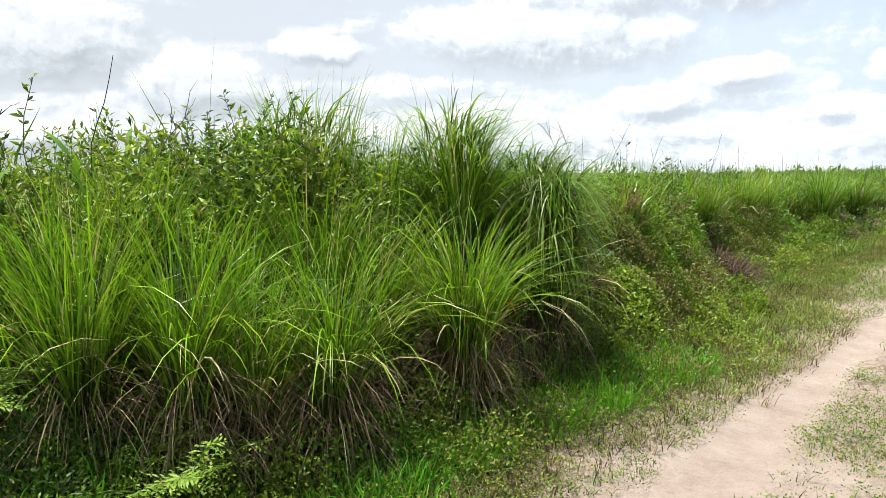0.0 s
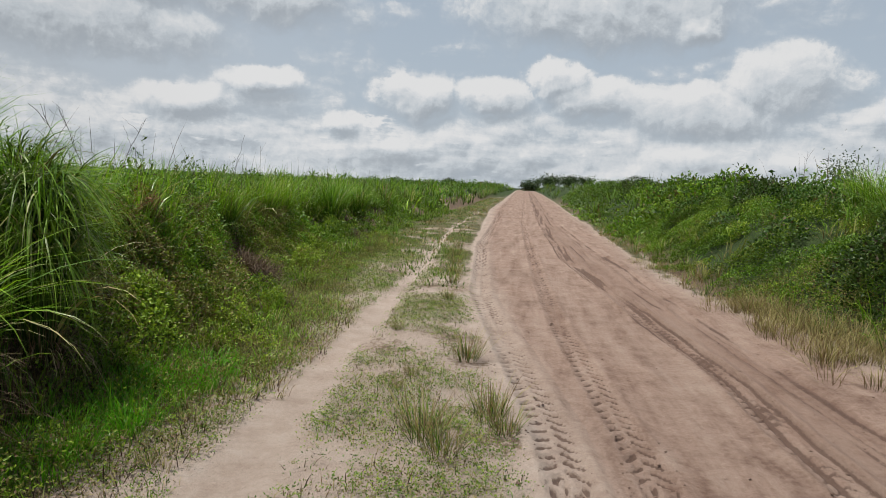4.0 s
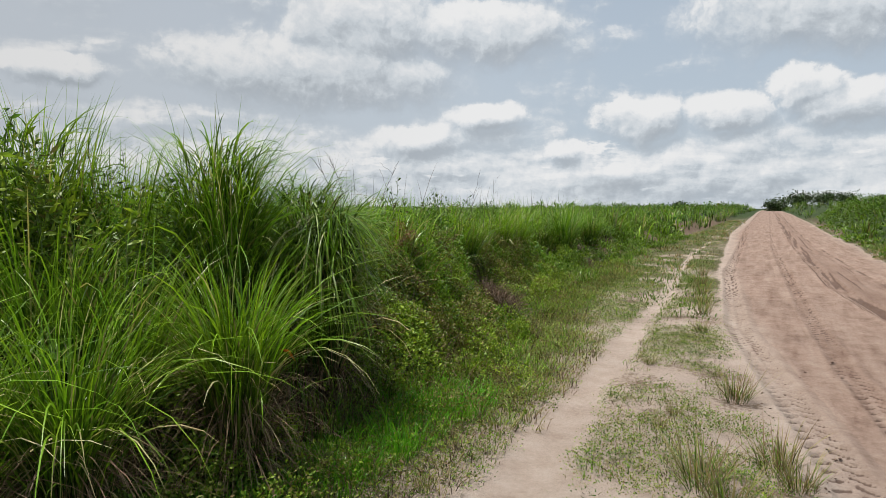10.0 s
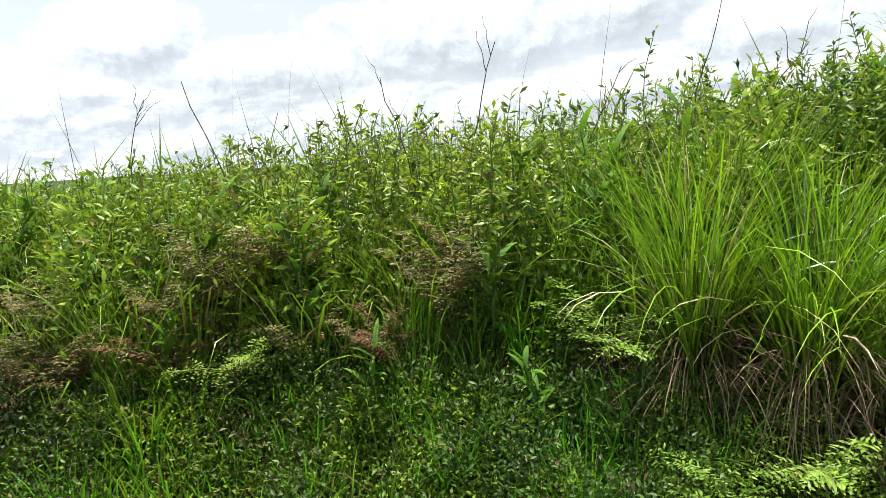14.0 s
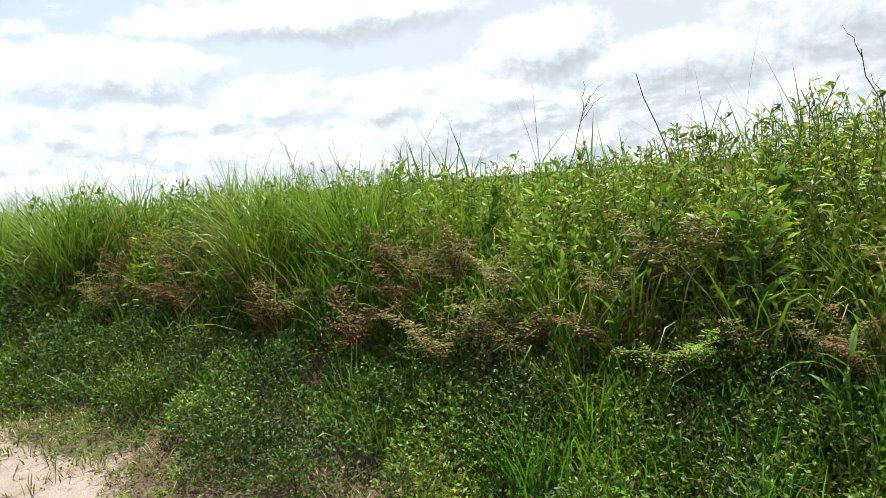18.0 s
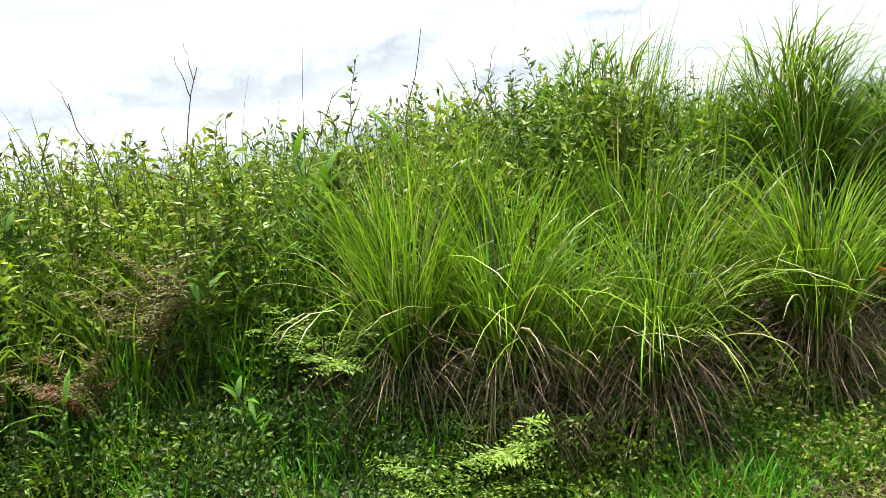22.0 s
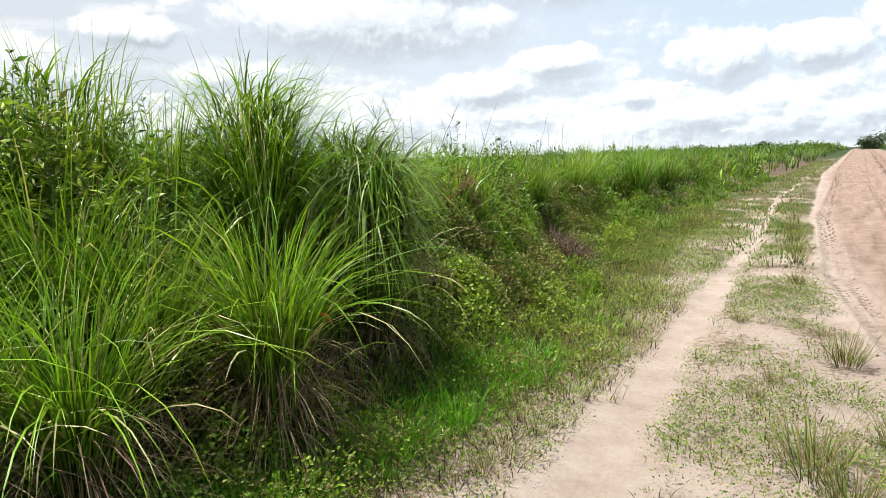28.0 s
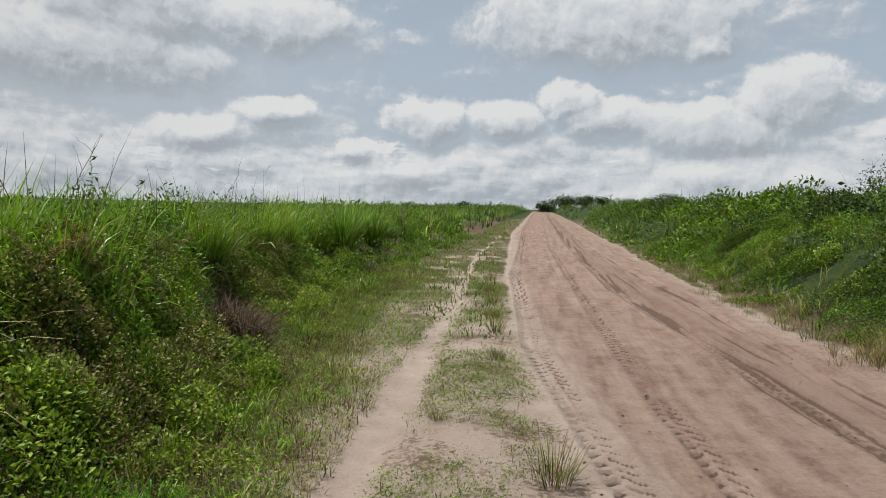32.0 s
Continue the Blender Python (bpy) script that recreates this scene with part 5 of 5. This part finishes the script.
def rosettes(name, count, each, span, leaf, mat, label, seed):
    """Low herbs whose leaves spread from one foot."""
    x, y = strip(count, *span)
    ok = verge_keep(1.0, seed)(x, y)
    x, y = x[ok], y[ok]
    i = np.repeat(np.arange(len(x)), each)
    n = len(i)
    a, r, e = rng.uniform(0, 6.28, n), rng.random(n) ** 0.7 * 0.07, rng.uniform(0.0, 0.9, n)
    p = on_ground(x[i] + r * np.cos(a), y[i] + r * np.sin(a), 0.0) + np.array([0, 0, 1.0]) * (rng.uniform(0.0, 0.09, len(x))[i] * (1 - r / 0.09) + 0.006)[:, None]
    way = np.stack([np.cos(a) * np.cos(e), np.sin(a) * np.cos(e), np.sin(e)], -1)
    h = Heap()
    small_leaves(h, p, way, leaf * rng.uniform(0.6, 1.3, n), leaf * 0.6, tone=np.clip(rng.random(len(x))[i] * 0.8 + 0.2 * rng.random(n), 0, 1))
    return stuff(name, h, mat, label, "undergrowth")


rosettes("verge_herb_mats", 9000, 12, (0.6, 20), 0.015, HERB, "low green herbs in mats on the sandy verge", 6.0)
rosettes("verge_pale_mats", 6500, 12, (0.6, 18), 0.015, PALEHERB, "low pale herbs in mats on the sandy verge", 6.0)
rosettes("verge_brown_mats", 5000, 10, (0.6, 18), 0.015, SCRUB, "low brownish herbs on the sandy verge", 6.0)
rosettes("verge_mats_behind", 3600, 12, (-11, 1.2), 0.024, HERB, "low green herbs in mats on the sandy verge", 6.0)

# crumbs of soil along the wheel tracks
def crumbs(name, n, where, size, label):
    x, y = where
    n = len(x)
    corner = np.array([(1, 0, 0), (-1, 0, 0), (0, 1, 0), (0, -1, 0), (0, 0, 1), (0, 0, -1)], float)
    face = np.array([(0, 2, 4), (2, 1, 4), (1, 3, 4), (3, 0, 4), (2, 0, 5), (1, 2, 5), (3, 1, 5), (0, 3, 5)])
    r = size * rng.gamma(1.6, 0.6, n)
    v = corner[None] * r[:, None, None] * rng.uniform(0.6, 1.3, (n, 6, 1)) * np.array([1, 1, 0.7]) + rng.normal(0, 0.2, (n, 6, 3)) * r[:, None, None]
    v += np.stack([x, y, road_height(x, y) + r * 0.3], -1)[:, None]
    me = mesh_from(name, v.reshape(-1, 3), None, (face[None] + 6 * np.arange(n)[:, None, None]).reshape(-1, 3),
                   {"pale": np.zeros(6 * n), "turf": np.zeros(6 * n), "litter": np.zeros(6 * n), "churn_shade": np.repeat(rng.uniform(0.0, 0.7, n), 6), "meadow": np.zeros(6 * n), "damp": np.zeros(6 * n)})
    me.materials.append(SOIL)
    return tagged(new(name, me), label, "soil crumbs", kind="stuff")


y = 3.4 + 16 * rng.random(2600) ** 1.7
pick = rng.integers(0, 4, 2600)
x = np.select([pick == i for i in range(4)], [track_x(y, TRACKS[i][0]) for i in range(4)]) + rng.normal(0, 0.13, 2600)
loose = rng.random(2600) < 0.25
x = np.where(loose, road_left(y) + rng.random(2600) * (road_right(y) - road_left(y)), x)
crumbs("soil_crumbs", 2600, (x, y), 0.0042, "crumbs of damp soil thrown up along the tyre tracks")

# right bank
cushion("east_undergrowth", 110000, 240, 3.0, 28, 0.15, 4.6, (0.12, 0.5), 0.046, HERB, "low leafy creepers over the bank beyond the road", 1, (0.2, 0.5), rise=1.6, slim=0.5)
cushion("creeper_mound", 26000, 5, 0, 1, 0, 1, (0, 1), 0.06, DARKHERB, "dark leafy creepers heaped into mounds beyond the road", 1, slim=0.6, shell=0.7,
        heaps=((5.1, 9.0, 0.95, 0.85), (5.7, 8.0, 1.1, 0.95), (6.6, 7.2, 1.2, 1.0), (5.9, 10.2, 0.7, 0.8), (7.6, 6.0, 1.2, 1.0)))
cushion("creeper_mound_far", 20000, 12, 0, 1, 0, 1, (0, 1), 0.08, DARKHERB, "dark leafy bushes heaped over the bank beyond the road", 1, slim=0.6, shell=0.7,
        heaps=tuple((foot_right(yy) + dd, yy, rr, tt) for yy, dd, rr, tt in ((12.5, 1.5, 0.5, 0.5), (13.8, 2.6, 0.7, 0.7), (16, 1.4, 0.5, 0.5), (17.5, 2.8, 0.8, 0.8), (19.5, 3.6, 1.0, 1.0),
                    (21, 1.8, 0.7, 0.6), (24, 3.2, 1.0, 1.0), (26, 4.4, 1.3, 1.3), (29, 2.6, 1.0, 0.9), (33, 4.0, 1.4, 1.3), (38, 3.0, 1.4, 1.2), (46, 4.0, 1.8, 1.5))))
cushion("east_undergrowth_behind", 6000, 50, -14, 3.0, 0.1, 5.0, (0.2, 0.8), 0.09, HERB, "low leafy creepers over the bank beyond the road", 1, (0.3, 0.8), rise=2.2)
tufts("east_grass_behind", 260, 12, bank_places(260, -14, 3.5, 0.0, 5.0, 1), (0.25, 0.8), FINE, "green grass over the bank beyond the road", 0.25, 0.35, 1.1, 0.02, 3)
cushion("east_undergrowth_dark", 18000, 40, 9.0, 28, 0.6, 6.0, (0.2, 0.6), 0.05, SHRUB, "dark leafy growth over the bank beyond the road", 1, (0.2, 0.45), rise=2.2, slim=0.5)
cushion("east_undergrowth_pale", 50000, 120, 4.0, 30, 0.2, 5.0, (0.15, 0.5), 0.046, PALEHERB, "light green leafy growth over the bank beyond the road", 1, (0.2, 0.45), rise=2.0, slim=0.5)
cushion("east_growth_far", 18000, 200, 20, 75, 0.0, 9.0, (0.4, 1.4), 0.18, HERB, "leafy growth over the bank beyond the road", 1, (0.4, 1.3), rise=2.5)
cushion("east_growth_far_dark", 8000, 80, 20, 75, 1.5, 9.0, (0.6, 1.6), 0.18, SHRUB, "dark leafy bushes over the bank beyond the road", 1, (0.5, 1.3))
tufts("east_grass", 240, 22, patchy(bank_places(420, 4, 45, 2.4, 9, 1), 31.0), (0.5, 1.3), GRASS, "tall green grass on the bank beyond the road", 0.14, 0.3, 1.5, 0.02, 4)
tufts("east_slope_grass", 170, 20, patchy(bank_places(320, 3.5, 32, 0.0, 5.5, 1), 33.0, 0.2), (0.2, 0.6), FINE, "green grass over the bank beyond the road", 0.16, 0.35, 1.2, 0.013, 4)
tufts("east_slope_lime", 150, 20, patchy(bank_places(300, 3.5, 32, 0.1, 5.5, 1), 35.0, 0.2), (0.25, 0.7), LIME, "yellow-green grass over the bank beyond the road", 0.16, 0.35, 1.4, 0.013, 4)
tufts("east_slope_dry", 120, 16, bank_places(120, 3.5, 32, 0.3, 5.5, 1), (0.25, 0.7), SCRUB, "brownish grass over the bank beyond the road", 0.2, 0.4, 1.1, 0.014, 3)
tufts("east_front_grass", 300, 22, bank_places(300, 4, 45, -0.2, 1.6, 1), (0.1, 0.45), FINE, "short green grass along the road's far edge", 0.16, 0.4, 0.9, 0.010, 3)
tufts("east_dry_grass", 260, 24, bank_places(260, 4, 30, -0.45, 0.7, 1), (0.08, 0.30), DRYGRASS, "straw-coloured grass along the road's far edge", 0.14, 0.5, 0.9, 0.006, 3)
x, y = 3.55 + rng.normal(0, 0.3, 130), rng.uniform(6.2, 10.4, 130)
tufts("east_straw_patch", 130, 26, (x + 0.06 * (9 - y), y), (0.15, 0.42), DRYGRASS, "straw-coloured grass in a broad patch at the road's far edge", 0.13, 0.45, 0.8, 0.006, 4)
cushion("east_pale_weeds", 9000, 40, 6.0, 11, 0.15, 1.2, (0.2, 0.5), 0.03, SCRUB, "pale brownish weeds between the straw and the creepers", 1, (0.15, 0.35), slim=0.4)


for x, y, s in ((6.3, 9.6, 1.3), (6.9, 10.6, 1.35), (7.3, 9.2, 1.3), (7.6, 11.8, 1.4), (6.6, 12.4, 1.2), (8.2, 10.4, 1.4), (7.0, 14.0, 1.3), (8.4, 14.5, 1.4), (7.9, 16.5, 1.4)):
    tussock(x, y, s, 190, 0.2, 1.5, 0.018, mat=LIME, stalks=6, label="arching green grass tussock on the bank beyond the road", dry=0.1, group="tussocks beyond the road")
for x, y, s in ((6.0, 15.0, 0.75), (6.6, 18.5, 0.9), (7.2, 22.0, 1.0), (6.2, 20.5, 0.8), (8.0, 26.0, 1.1), (6.8, 28.0, 1.0), (7.5, 33.0, 1.2), (5.8, 11.5, 0.55), (9.0, 19.0, 1.0), (9.5, 24.0, 1.2)):
    again(shrub, x, y, x * 11 + y, 0.8 * s)


# the plain beyond
def far_field(name, count, each, dist, reach, tall, mat, label, side):
    y = reach[0] + (reach[1] - reach[0]) * rng.random(count) ** 1.5
    d = dist[0] + (dist[1] - dist[0]) * rng.random(count) ** 1.4
    x = foot_left(y) - d if side < 0 else foot_right(y) + d
    return tufts(name, count, each, (x, y), tall, mat, label, 0.4, 0.25, 1.0, 0.06, 3)


far_field("plain_grass_west", 500, 10, (0.2, 50), (26, 200), (0.6, 1.7), GRASS, "tall grass over the plain", -1)
far_field("plain_grass_west_lime", 400, 12, (0.2, 40), (26, 200), (0.6, 1.6), LIME, "yellow-green grass over the plain", -1)
far_field("plain_grass_east", 500, 10, (0.2, 50), (30, 200), (0.6, 1.7), GRASS, "tall grass over the plain beyond the road", 1)
far_field("plain_grass_behind", 350, 14, (0.2, 30), (-10, -80), (0.6, 1.5), GRASS, "tall grass over the plain behind", -1)
far_field("plain_grass_beside", 300, 9, (3.4, 60), (-25, 45), (0.6, 1.25), GRASS, "tall grass over the plain beside the road", -1)
cushion("plain_bushes", 13000, 260, 26, 180, 0.2, 30, (0.5, 1.5), 0.3, SHRUB, "low leafy bushes over the plain", -1, (0.6, 1.6))
cushion("plain_bushes_behind", 9000, 130, -70, -9, 0.3, 20, (0.4, 1.2), 0.16, SHRUB, "low leafy bushes over the plain behind", -1, (0.4, 1.1))
cushion("plain_bushes_beside", 9000, 100, -16, 34, 3.0, 18, (0.5, 1.15), 0.12, HERB, "leafy growth over the plain beside the road", -1, (0.4, 0.9))


def plain_round(name, count, each, reach, tall, mat, label):
    """Growth over the open plain to the west, coarser the farther it stands."""
    r = reach[0] * (reach[1] / reach[0]) ** rng.random(count)
    a = np.radians(rng.uniform(40, 185, count))
    x, y = -r * np.sin(a), r * np.cos(a)
    ok = x < foot_left(y) - 2.6
    x, y, r = x[ok], y[ok], r[ok]
    i = np.repeat(np.arange(len(x)), each)
    m = len(i)
    b, q = rng.uniform(0, 6.28, m), (0.1 + 0.033 * r[i]) * np.sqrt(rng.random(m))
    size = np.clip(rng.normal(0.8, 0.18, len(x)) + 0.12 * ripple(x * 0.1, y * 0.1, 1.0, 3.0), 0.3, 1.25)
    h = Heap()
    blades(h, on_ground(x[i] + q * np.cos(b), y[i] + q * np.sin(b), -0.03), (tall * size)[i] * rng.uniform(0.6, 1.1, m), rng.gamma(2, 0.12, m), rng.gamma(2.2, 0.5, m),
           (0.004 + 0.0033 * r[i]) * rng.uniform(0.5, 1.2, m), None, 3, np.clip(rng.random(len(x))[i] + rng.normal(0, 0.1, m), 0, 1), power=2.0)
    return stuff(name, h, mat, label, "grass")


plain_round("plain_grass_round", 1400, 9, (5.5, 260), 1.45, GRASS, "tall green grass reaching over the open plain")
plain_round("plain_grass_round_lime", 700, 9, (5.5, 260), 1.4, LIME, "yellow-green grass reaching over the open plain")
plain_round("plain_weeds_round", 600, 8, (5.5, 240), 1.4, SHRUB, "dark green weeds over the open plain")
plain_round("plain_scrub_round", 500, 8, (9, 200), 1.2, SCRUB, "brownish scrub over the open plain")


def tree(x, y, tall, wide, label, n=900, leaf=0.5):
    root = thing("tree", label, "tree", "trees on the horizon")
    h = Heap()
    pts = stem_line(tall * 0.75, 0.03, rng.uniform(0, 6), 0.1, 6, 0.05)
    tube(h, pts, 0.05 * tall * 0.6, 0.02 * tall * 0.5, 7)
    tips = []
    for _ in range(9):
        b = along_line(pts, np.array([rng.uniform(0.02, 0.7)]))[0]
        limb = stem_line(wide * rng.uniform(0.25, 0.5), rng.uniform(0.6, 1.3), rng.uniform(0, 6.28), 0.2, 4, 0.05) + b
        tube(h, limb, 0.012 * tall, 0.005 * tall, 5)
        tips.append(limb[-1])
    part("trunk", h, WOOD, root)
    h = Heap()
    c = np.array(tips + [pts[-1]])
    i = rng.integers(0, len(c), n)
    p = c[i] + rng.normal(0, 1, (n, 3)) * np.array([wide * 0.2, wide * 0.2, tall * 0.2])
    p[:, 2] = np.abs(p[:, 2])
    leaves(h, p, ways(n, 0.2, 0.6), leaf * rng.uniform(0.6, 1.3, n), leaf * 0.5)
    part("crown", h, FARLEAF, root)
    root.location = (x, y, float(height(x, y)))
    return root


for x, y, tall, wide in ((0.5, 178, 3.4, 4), (3.0, 182, 4.2, 5), (5.5, 176, 3.8, 5), (8, 180, 4.4, 5), (11, 178, 4.2, 5), (14, 184, 4.0, 5), (16.5, 180, 3.4, 4), (23, 186, 3.4, 4), (29, 190, 3.2, 4), (34, 190, 3.0, 4), (-22, 186, 2.4, 4)):
    tree(x, y, tall * 0.72, wide * 0.7, "dark green tree far off at the end of the road", 560, 0.65)
tree(23.4, 50.5, 3.6, 3.0, "round-crowned bush standing out of the growth", 1600, 0.22)


# one dead orange leaf caught in the grass
fallen = thing("fallen_leaf", "dead orange leaf caught in a grass tussock", "leaf")
h = Heap()
leaves(h, np.zeros((1, 3)), np.array([[0.6, 0.5, -0.5]]), 0.11, 0.085, 0.25, 0.2)
part("leaf_blade", h, plant("orange_dead_leaf", (0.42, 0.10, 0.02), (0.5, 0.14, 0.03), (0.3, 0.09, 0.03), 0.3, 0.6), fallen)
fallen.location = (-2.72, 2.98, 0.78)
